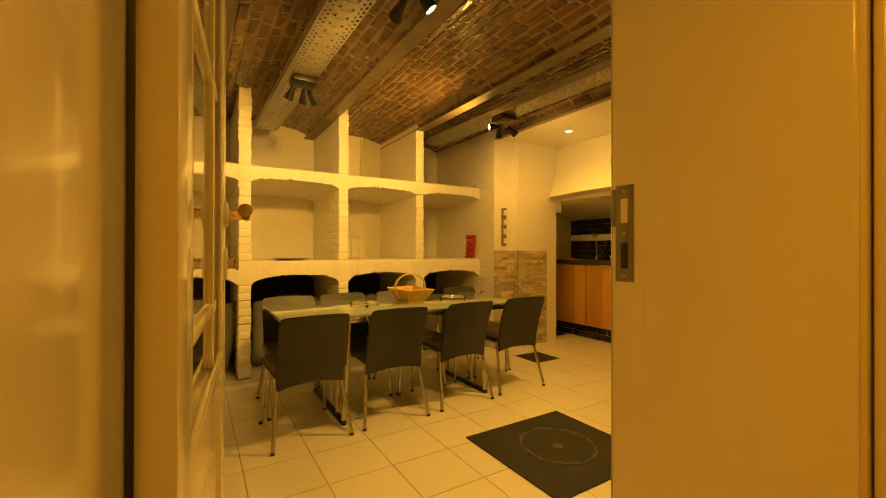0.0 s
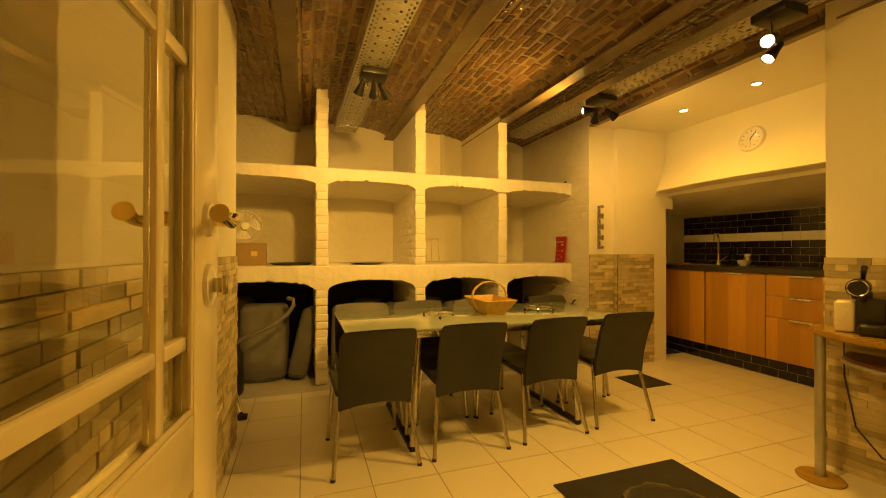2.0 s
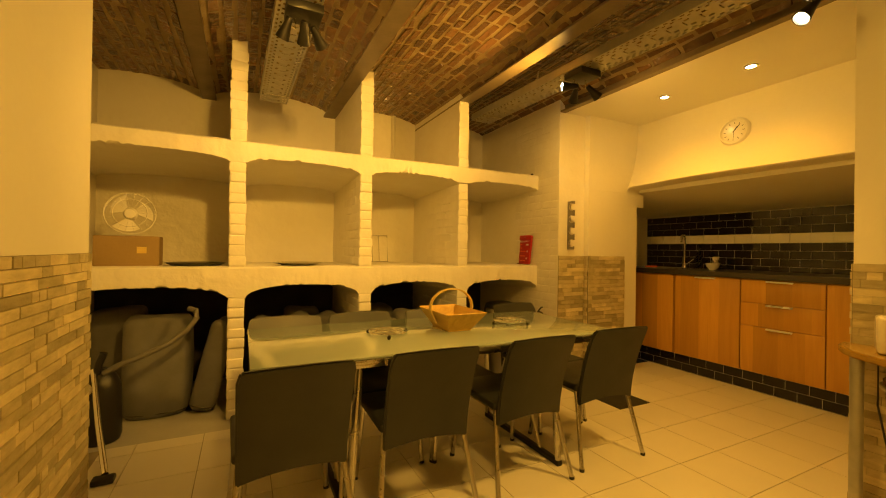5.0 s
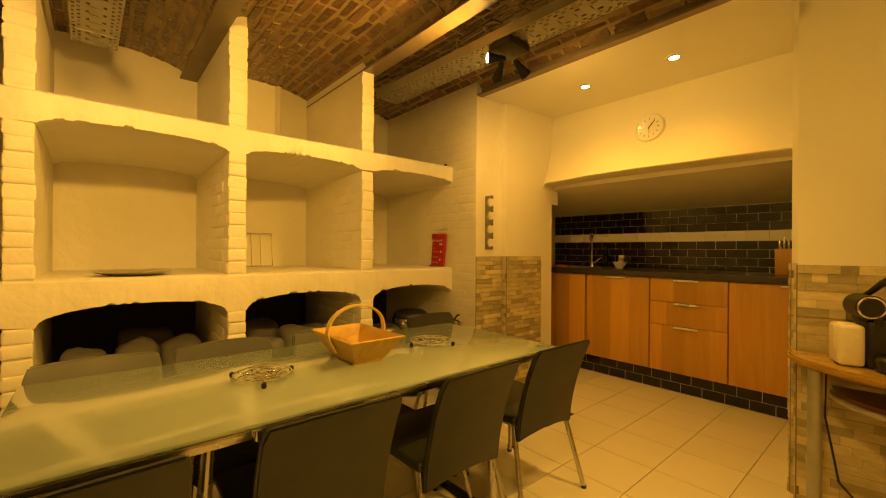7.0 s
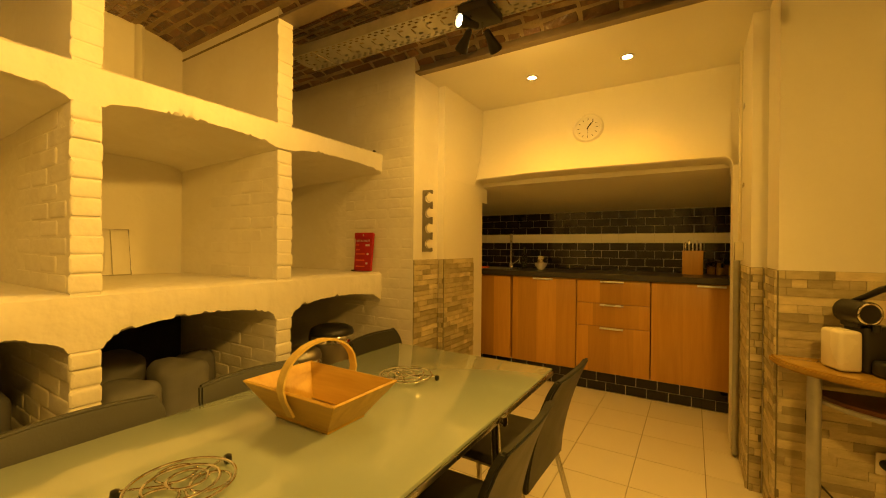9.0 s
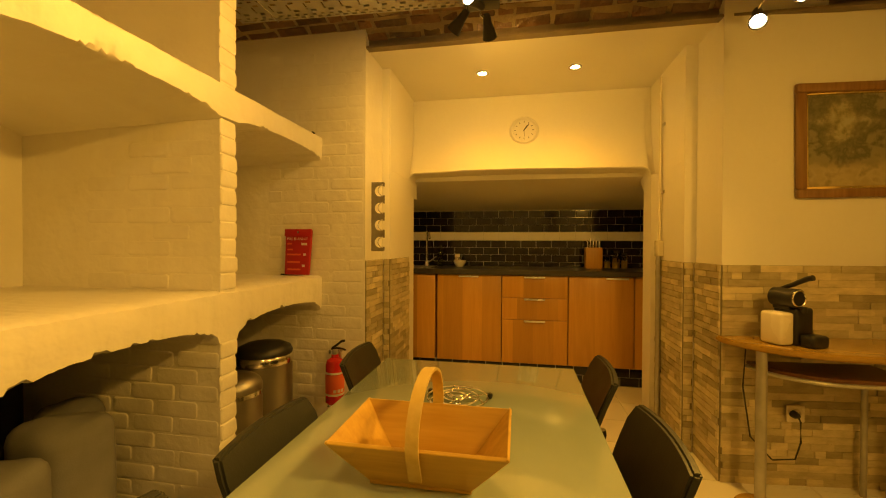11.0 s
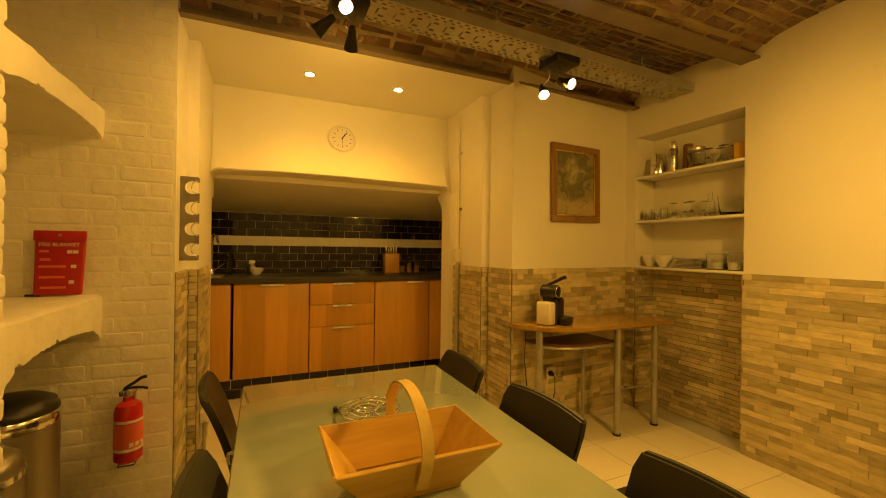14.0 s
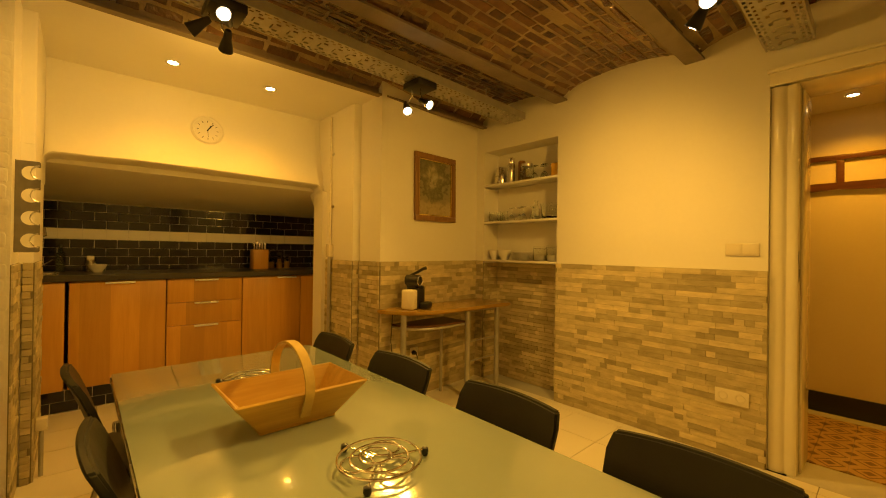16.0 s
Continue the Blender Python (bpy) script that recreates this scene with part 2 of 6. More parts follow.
# near-black base colour paints in the shade of the unlit shelf cavities
M["cavity_shade"] = paint("shaded_cavity_brick", (0.05, 0.04, 0.03), (0.025, 0.02, 0.016), 0.9, scale=8, fine=60, bump=0.5)
M["stone"] = paint("stone_strip", (0.60, 0.52, 0.32), (0.37, 0.318, 0.19), 0.55, scale=12, fine=60, bump=0.5, rand=0.36, stretch=(1, 1, 3), depth=0.004)
M["stone_mass"] = paint("stone_strip_mass", (0.60, 0.52, 0.32), (0.37, 0.318, 0.19), 0.55, scale=12, fine=60, bump=0.5, rand=0.36, island=True, stretch=(1, 1, 3), depth=0.004)
M["stone_joint"] = paint("stone_joint", (0.24, 0.205, 0.13), (0.15, 0.125, 0.08), 0.9, scale=12, fine=90, bump=0.1)
M["bright_steel"] = paint("bright_steel", (0.86, 0.84, 0.80), (0.80, 0.78, 0.74), 0.28, 0.5, bump=0)
M["dark_steel"] = paint("dark_steel", (0.30, 0.28, 0.25), (0.22, 0.21, 0.19), 0.3, 1.0, scale=20, bump=0.02)
M["chrome"] = paint("chrome", (0.84, 0.82, 0.78), (0.78, 0.76, 0.72), 0.14, 1.0, bump=0)
M["satin"] = paint("satin_steel", (0.60, 0.58, 0.54), (0.56, 0.54, 0.50), 0.26, 1.0, scale=3, bump=0)
M["brushed"] = paint("brushed_steel", (0.40, 0.38, 0.35), (0.33, 0.315, 0.29), 0.4, 1.0, scale=3, fine=40, bump=0.02, stretch=(6, 6, 0.3))
M["brass"] = paint("brass", (0.86, 0.66, 0.26), (0.78, 0.58, 0.2), 0.13, 1.0, bump=0)
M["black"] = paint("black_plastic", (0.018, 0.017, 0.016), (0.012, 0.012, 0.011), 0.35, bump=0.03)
M["black_metal"] = paint("black_metal", (0.02, 0.018, 0.016), (0.014, 0.013, 0.012), 0.4, 0.3, bump=0.03)
M["leather"] = paint("charcoal_leather", (0.028, 0.030, 0.025), (0.020, 0.022, 0.018), 0.42, scale=10, fine=160, bump=0.18, rand=0.08, depth=0.002)
M["fabric"] = paint("charcoal_fabric", (0.20, 0.20, 0.20), (0.145, 0.148, 0.15), 0.85, scale=9, fine=220, bump=0.4, rand=0.15, depth=0.002)
M["frosted"] = paint("frosted_glass", (0.37, 0.44, 0.37), (0.345, 0.415, 0.345), 0.14, scale=3, fine=20, bump=0, coat=0.75)
M["oak"] = wood("cabinet_wood", (0.58, 0.31, 0.05), (0.49, 0.245, 0.035), 0.34, axis=2, board=0.175, across=1, rand=0.2, coat=0.15)
M["basket_wood"] = wood("basket_wood", (0.66, 0.43, 0.075), (0.48, 0.28, 0.04), 0.42, axis=1, rand=0.08)
M["basket_handle"] = wood("basket_handle", (0.72, 0.54, 0.15), (0.58, 0.40, 0.10), 0.4, axis=0, rand=0.04)
M["table_wood"] = wood("bar_table_wood", (0.44, 0.28, 0.05), (0.33, 0.19, 0.03), 0.22, axis=1, rand=0.05, coat=0.3)
M["frame_wood"] = wood("picture_wood", (0.30, 0.16, 0.05), (0.18, 0.09, 0.028), 0.35, axis=2, rand=0.08)
M["dark_wood"] = wood("dark_wood", (0.16, 0.055, 0.02), (0.08, 0.028, 0.01), 0.35, axis=0, rand=0.08, coat=0.3)
M["gloss_white"] = paint("gloss_paint", (0.80, 0.75, 0.59), (0.75, 0.69, 0.53), 0.18, scale=3, fine=25, bump=0.12, coat=0.4)
M["worktop"] = paint("worktop", (0.055, 0.05, 0.045), (0.035, 0.033, 0.03), 0.3, scale=30, fine=120, bump=0.05)
M["black_tile"] = paint("black_tile", (0.012, 0.012, 0.016), (0.008, 0.008, 0.011), 0.10, scale=6, fine=20, bump=0.06, rand=0.2, coat=0.0)
M["white_tile"] = paint("white_tile", (0.74, 0.72, 0.66), (0.70, 0.68, 0.61), 0.15, scale=6, fine=20, bump=0.04, coat=0.3)
M["joint"] = paint("tile_joint", (0.66, 0.64, 0.60), (0.56, 0.54, 0.50), 0.85, scale=12, fine=90, bump=0.1)
M["rubber"] = paint("rubber_mat", (0.030, 0.028, 0.026), (0.018, 0.017, 0.016), 0.8, scale=5, fine=120, bump=0.4)
M["scuff"] = paint("scuffed_rubber", (0.11, 0.10, 0.085), (0.05, 0.046, 0.04), 0.85, scale=16, fine=120, bump=0.3)
M["card"] = paint("cardboard", (0.34, 0.235, 0.10), (0.28, 0.19, 0.08), 0.8, scale=5, fine=80, bump=0.1)
M["white_plastic"] = paint("white_plastic", (0.78, 0.76, 0.70), (0.72, 0.70, 0.64), 0.35, bump=0.03)
M["cream_plastic"] = paint("cream_plastic", (0.74, 0.68, 0.54), (0.70, 0.64, 0.5), 0.25, bump=0.02)
M["porcelain"] = paint("porcelain", (0.80, 0.78, 0.73), (0.75, 0.73, 0.68), 0.15, bump=0.02, coat=0.4)
M["red"] = paint("red_paint", (0.55, 0.018, 0.012), (0.45, 0.012, 0.01), 0.25, scale=8, bump=0.03, coat=0.3)
M["red_cloth"] = paint("red_pouch", (0.46, 0.012, 0.018), (0.36, 0.01, 0.014), 0.4, scale=8, fine=70, bump=0.3)
M["orange_label"] = paint("label_orange", (0.72, 0.14, 0.05), (0.66, 0.11, 0.04), 0.4, bump=0.02)
M["print_white"] = paint("print_white", (0.72, 0.66, 0.58), (0.66, 0.6, 0.52), 0.5, bump=0)
M["glass"] = clear_glass("clear_glass")
M["pane"] = clear_glass("door_pane", (0.82, 0.83, 0.78), 0.012)
M["bulb"] = glow("lit_bulb", (1.0, 0.74, 0.36), 60.0)
M["down"] = glow("lit_downlight", (1.0, 0.70, 0.28), 25.0)
M["hall_wall"] = paint("hall_plaster", (0.76, 0.68, 0.5), (0.7, 0.62, 0.44), 0.5, scale=2, fine=40, bump=0.1)

# ---- mesh helpers ----
def box(bm, x0, x1, y0, y1, z0, z1):
    v = [bm.verts.new(c) for c in ((x0, y0, z0), (x1, y0, z0), (x1, y1, z0), (x0, y1, z0), (x0, y0, z1), (x1, y0, z1), (x1, y1, z1), (x0, y1, z1))]
    for f in ((3, 2, 1, 0), (4, 5, 6, 7), (0, 1, 5, 4), (1, 2, 6, 5), (2, 3, 7, 6), (3, 0, 4, 7)):
        bm.faces.new([v[i] for i in f])
    return bm


def rbox(x0, x1, y0, y1, z0, z1, r=0.004, seg=2):
    bm = box(bmesh.new(), x0, x1, y0, y1, z0, z1)
    bmesh.ops.bevel(bm, geom=bm.edges[:], offset=r, segments=seg, affect="EDGES", profile=0.5)
    return bm


def join(bm, other):
    me = bpy.data.meshes.new("tmp")
    other.to_mesh(me)
    other.free()
    bm.from_mesh(me)
    bpy.data.meshes.remove(me)
    return bm


def tube(points, r, seg=10, closed=False, bm=None):
    """A round bar along points."""
    bm = bm or bmesh.new()
    pts = [Vector(p) for p in points]
    rings = []
    n = len(pts)
    up = Vector((0, 0, 1))
    for i, p in enumerate(pts):
        a = pts[(i - 1) % n] if (i or closed) else p
        b = pts[(i + 1) % n] if (i < n - 1 or closed) else p
        d = (b - a).normalized()
        s = d.cross(up)
        if s.length < 0.05:
            s = d.cross(Vector((1, 0, 0)))
        s.normalize()
        u = s.cross(d).normalized()
        rr = r(i / max(n - 1, 1)) if callable(r) else r
        rings.append([bm.verts.new(p + rr * (math.cos(t) * s + math.sin(t) * u)) for t in (2 * math.pi * k / seg for k in range(seg))])
    for i in range(n if closed else n - 1):
        A, B = rings[i], rings[(i + 1) % n]
        for k in range(seg):
            bm.faces.new((A[k], A[(k + 1) % seg], B[(k + 1) % seg], B[k]))
    if not closed:
        bm.faces.new(rings[0][::-1])
        bm.faces.new(rings[-1])
    bmesh.ops.recalc_face_normals(bm, faces=bm.faces)
    return bm


def lathe(profile, seg=28, at=(0, 0, 0), bm=None):
    """Turns (radius, height) pairs about z."""
    bm = bm or bmesh.new()
    rings = []
    for r, z in profile:
        if r < 1e-5:
            rings.append([bm.verts.new((at[0], at[1], at[2] + z))])
        else:
            rings.append([bm.verts.new((at[0] + r * math.cos(t), at[1] + r * math.sin(t), at[2] + z)) for t in (2 * math.pi * k / seg for k in range(seg))])
    for A, B in zip(rings, rings[1:]):
        for k in range(seg):
            a, b = A[k % len(A)], A[(k + 1) % len(A)]
            c, d = B[(k + 1) % len(B)], B[k % len(B)]
            vs = []
            for v in (a, b, c, d):
                if v not in vs:
                    vs.append(v)
            if len(vs) > 2:
                bm.faces.new(vs)
    bmesh.ops.recalc_face_normals(bm, faces=bm.faces)
    return bm


def prism(outline, d0, d1, plane="xy", bm=None):
    """An outline in a plane, drawn out from d0 to d1 along the third axis."""
    bm = bm or bmesh.new()

    def place(a, b, d):
        return {"xy": (a, b, d), "yz": (d, a, b), "xz": (a, d, b)}[plane]
    A = [bm.verts.new(place(a, b, d0)) for a, b in outline]
    B = [bm.verts.new(place(a, b, d1)) for a, b in outline]
    bm.faces.new(A[::-1])
    bm.faces.new(B)
    for i in range(len(A)):
        j = (i + 1) % len(A)
        bm.faces.new((A[i], A[j], B[j], B[i]))
    bmesh.ops.recalc_face_normals(bm, faces=bm.faces)
    return bm


def mesh_of(name, bm, material, smooth=None):
    me = bpy.data.meshes.new(name)
    bm.normal_update()
    bm.to_mesh(me)
    bm.free()
    me.materials.append(material)
    if smooth:
        for p in me.polygons:
            p.use_smooth = True
        me.set_sharp_from_angle(angle=radians(smooth))
    return me


def part(name, bm, material, parent, label="", smooth=40, m=None):
    ob = new(name, mesh_of(name, bm, material, smooth))
    ob.parent = parent
    if m is not None:
        ob.matrix_basis = m
    return tagged(ob, label)


def thing(name, label, category, m=None, group=""):
    ob = new(name)
    ob.empty_display_size = 0.1
    if m is not None:
        ob.matrix_basis = m
    return tagged(ob, label, category, group)


def structure(name, bm, material, label, category, smooth=None):
    ob = new(name, mesh_of(name, bm, material, smooth))
    return tagged(ob, label, category, kind="structure")


def piece_mesh(name, material, bevel=0.06, seg=1):
    """A unit block, one wide, one deep and one high, with eased front edges."""
    bm = bmesh.new()
    box(bm, -0.5, 0.5, -0.5, 0.5, 0, 1)
    top = [e for e in bm.edges if all(v.co.z > 0.5 for v in e.verts)]
    bmesh.ops.bevel(bm, geom=top, offset=bevel, segments=seg, affect="EDGES")
    return mesh_of(name, bm, material, 30)


def piece(name, me, parent, m, size):
    ob = new(name, me)
    ob.parent = parent
    ob.matrix_basis = m @ Matrix.Diagonal((*size, 1))
    return ob


def facing(origin, normal, up=(0, 0, 1)):
    """A pose at origin whose z looks along normal and whose y points up."""
    z, y = Vector(normal).normalized(), Vector(up)
    x = y.cross(z).normalized()
    y = z.cross(x)
    return Matrix.Translation(origin) @ Matrix((x, y, z)).transposed().to_4x4()


# ---- structure: floors ----
TILE, TX, TY = 0.3335, 0.334, 1.423
floor = structure("floor", box(bmesh.new(), -1.2, 4.96, 0.0, 3.22, -0.12, -0.006), M["grout"], "grey grouted bed under the square floor tiles", "floor")
structure("floor_under_shelves", box(bmesh.new(), -1.2, 3.0, 3.22, 4.7, -0.12, -0.004), M["concrete"], "bare grey concrete floor under the brick shelves", "floor")

# ---- structure: walls ----
bm = bmesh.new()
box(bm, 0.886, 2.235, -0.34, 0, 0, 2.8)
box(bm, 0.80, 0.886, -0.34, -0.10, 0, 2.16)
box(bm, 0.80, 0.886, -0.34, 0, 2.16, 2.8)
box(bm, 2.235, 3.03, -0.34, 0, 2.135, 2.8)
box(bm, 2.235, 3.03, -0.34, -0.20, 0, 2.135)
box(bm, 3.03, 4.2, -0.34, 0, 0, 2.8)
box(bm, 0.0, 0.80, -0.34, 0, 2.16, 2.8)
box(bm, -1.3, 0.0, -0.34, 0, 0, 2.8)
structure("wall_south", bm, M["plaster"], "cream plastered wall with a shelved niche and the doorway", "wall")
structure("wall_west", box(bmesh.new(), -0.16, -0.04, 0, 2.5, 0, 2.8), M["plaster"], "cream plastered wall beside the opened door", "wall")
structure("wall_west_recess", box(bmesh.new(), -0.62, -0.50, 2.5, 4.7, 0, 2.8), M["limewash"], "white painted wall at the end of the brick shelves", "wall")
structure("wall_west_return", box(bmesh.new(), -0.50, -0.16, 2.38, 2.5, 0, 2.8), M["plaster"], "cream plastered return wall", "wall")
structure("wall_north_foot", box(bmesh.new(), -0.62, 3.0, 4.37, 4.5, 0, 0.90), M["cavity_shade"], "brick wall in the cavities under the shelves, coloured dark for their shade", "wall")
structure("wall_north", box(bmesh.new(), -0.62, 3.0, 4.37, 4.5, 0.90, 2.8), M["limewash"], "white painted brick wall behind the shelves", "wall")
wall_ne = structure("wall_north_east", box(bmesh.new(), 3.0, 3.3, 3.09, 4.5, 0, 2.8), M["limewash"], "white painted rough brick wall with a fire extinguisher", "wall")
structure("pilaster_north", box(box(bmesh.new(), 3.3, 3.76, 3.035, 4.5, 0, 1.70), 3.3, 4.0, 3.035, 4.5, 1.7005, 2.8), M["plaster"], "cream plastered pilaster beside the kitchen recess", "wall")
structure("wall_picture", prism([(3.0, 1.18), (3.13, 0.0), (3.3, 0.0), (3.3, 1.18)], 0, 2.8), M["plaster"], "cream plastered wall with a framed painting", "wall")
structure("pilaster_south", box(box(bmesh.new(), 3.3, 3.76, 0.0, 1.245, 0, 1.70), 3.3, 4.0, 0.0, 1.245, 1.7005, 2.8), M["plaster"], "cream plastered pilaster with a water pipe", "wall")


def corner_arc(cx, cz, rx, rz, a0, a1, n=6):
    return [(cx + rx * math.cos(radians(a0 + (a1 - a0) * i / n)), cz + rz * math.sin(radians(a0 + (a1 - a0) * i / n))) for i in range(n + 1)]


for name, y0, y1 in (("wall_arch_side_south", 0.6, 1.288), ("wall_arch_side_north", 3.036, 3.7)):
    structure(name, box(bmesh.new(), 3.7605, 3.93, y0, y1, 0, 1.70), M["plaster"], "cream plastered cheek beside the kitchenette opening", "wall")


def clock_wall():
    """A wall whose foot swells forward into a rounded lip over the wide opening."""
    y0, y1 = 1.2455, 3.0345
    edge = corner_arc(1.340, 1.705, 0.052, 0.058, 180, 100)
    edge += [(1.55, 1.7665), (1.8, 1.768), (2.2, 1.775), (2.6, 1.774), (2.8, 1.766)]
    edge += corner_arc(2.983, 1.705, 0.052, 0.058, 80, 0)
    edge = [(y0, 1.60)] + [(max(y, 1.289), z) for y, z in edge] + [(y1, 1.60)]
    prof = [(4.02, 1.6), (3.932, 1.6)] + [(3.93 - 0.15 * (1 - f) ** 2, f) for f in (1.0, 0.8, 0.6, 0.45, 0.3, 0.18, 0.09, 0.03, 0.008)]
    prof += [(3.778, -0.004), (3.783, -0.012), (3.80, -0.018), (3.93, -0.028), (4.02, -0.03)]
    bm = bmesh.new()
    rows = []
    for y, lip in edge:
        row = []
        for x, f in prof:
            z = 2.6 if f > 1.5 else (lip + f * (2.30 - lip) if f > 0 else lip + 0.8 * f)
            row.append(bm.verts.new((x, y, z)))
        rows.append(row)
    n = len(prof)
    for A, B in zip(rows, rows[1:]):
        for k in range(n):
            m = (k + 1) % n
            bm.faces.new((A[k], A[m], B[m], B[k]))
    bm.faces.new(rows[0])
    bm.faces.new(rows[-1][::-1])
    bmesh.ops.recalc_face_normals(bm, faces=bm.faces)
    return structure("wall_arch", bm, M["plaster"], "cream plastered wall swelling to a rounded lip over the kitchenette opening", "wall", 50)


clock_wall()
bm = bmesh.new()
box(bm, 4.95, 5.07, 0.6, 3.8, 0, 2.5)
box(bm, 3.93, 4.95, 0.6, 0.72, 0, 2.5)
box(bm, 3.93, 4.95, 3.68, 3.8, 0, 2.5)
wall_kitchen = structure("wall_kitchenette", bm, M["plaster"], "plastered walls round the kitchenette", "wall")
soffit = prism([(3.93, 1.712), (4.95, 1.56), (4.95, 1.9), (3.93, 1.9)], 0.72, 3.68, "xz")
structure("ceiling_kitchenette", soffit, M["ceiling_white"], "sloping plastered soffit under the stairs", "ceiling")
structure("ceiling_recess", box(bmesh.new(), 3.06, 4.0, 1.0, 3.2, 2.366, 2.8), M["ceiling_white"], "flat white ceiling with two downlights", "ceiling")

structure("niche_floor", box(bmesh.new(), 2.235, 3.03, -0.20, -0.001, -0.12, -0.003), M["concrete"], "bare grey concrete floor at the foot of the niche", "floor")

# ---- structure: brick vault between steel beams ----
BEAMS = (-0.70, 0.25, 1.26, 2.21, 3.06)
SPRING, RISE = 2.425, 0.125
for i, x in enumerate(BEAMS):
    bm = bmesh.new()
    z = 2.40 if i < 4 else 2.362
    box(bm, x - 0.055, x + (0.055 if i < 4 else -0.001), 0.0, 4.37, z, z + 0.014)
    box(bm, x - 0.006, x + 0.006, 0.0, 4.37, z + 0.014, 2.6)
    structure("beam_%d" % (i + 1), bm, M["beam"], "dark painted steel beam carrying the brick vaults", "beam")


def vault_z(x, x0, x1):
    u = (2 * x - x0 - x1) / (x1 - x0)
    return SPRING + RISE * math.sqrt(max(1 - 0.96 * u * u, 0)) - 0.02


rng = random.Random(4)
verts, faces = [], []
shell = bmesh.new()
for x0, x1 in zip(BEAMS, BEAMS[1:]):
    N = 14
    xs = [x0 + (x1 - x0) * k / N for k in range(N + 1)]
    rows = []
    for x in xs:
        z = vault_z(x, x0, x1) - 0.001
        rows.append([shell.verts.new((x, 0.0, z)), shell.verts.new((x, 4.37, z))])
    tops = [[shell.verts.new((x, 0.0, 2.8)), shell.verts.new((x, 4.37, 2.8))] for x in (x0, x1)]
    for a, b in zip(rows, rows[1:]):
        shell.faces.new((a[0], a[1], b[1], b[0]))
    shell.faces.new((tops[0][0], tops[1][0], tops[1][1], tops[0][1]))
    for k in range(N):
        a, b = xs[k], xs[k + 1]
        y = -rng.random() * 0.2
        while y < 4.37:
            ln = rng.choice((0.205, 0.20, 0.19, 0.21, 0.10, 0.12))
            ya, yb = max(y + rng.uniform(0.002, 0.007), 0), min(y + ln - rng.uniform(0.002, 0.007), 4.37)
            if yb - ya > 0.03:
                drop = rng.uniform(0.002, 0.007)
                za, zb = vault_z(a, x0, x1), vault_z(b, x0, x1)
                ga, gb = a + rng.uniform(0.001, 0.007), b - rng.uniform(0.001, 0.007)
                e = 0.008
                base = len(verts)
                q = [(ga, ya, za), (gb, ya, zb), (gb, yb, zb), (ga, yb, za)]
                j = [rng.uniform(-0.005, 0.006) for _ in range(8)]
                verts += [(p[0], p[1], p[2] + 0.02) for p in q]
                verts += [(q[0][0] + e + j[0], q[0][1] + e + j[1], q[0][2] - drop + rng.uniform(-0.003, 0.003)),
                          (q[1][0] - e + j[2], q[1][1] + e + j[3], q[1][2] - drop + rng.uniform(-0.003, 0.003)),
                          (q[2][0] - e + j[4], q[2][1] - e + j[5], q[2][2] - drop + rng.uniform(-0.003, 0.003)),
                          (q[3][0] + e + j[6], q[3][1] - e + j[7], q[3][2] - drop + rng.uniform(-0.003, 0.003))]
                faces += [(base + 4, base + 7, base + 6, base + 5)]
                for s in range(4):
                    t = (s + 1) % 4
                    faces.append((base + s, base + 4 + s, base + 4 + t, base + t))
            y += ln
me = bpy.data.meshes.new("ceiling")
me.from_pydata(verts, [], faces)
me.materials.append(M["vault_brick"])
tagged(new("ceiling", me), "dark varnished brick vaults, uneven, with pale mortar joints", "ceiling", kind="structure")
structure("ceiling_mortar", shell, M["mortar"], "mortar bed of the brick vaults", "ceiling")

# ---- structure: brick shelves ----
FRONT, BACK = 3.37, 4.37
POSTS = ((0.44, 0.545), (1.31, 1.41), (2.15, 2.25))
BAYS = ((-0.50, 0.44), (0.545, 1.31), (1.41, 2.15), (2.25, 3.0))


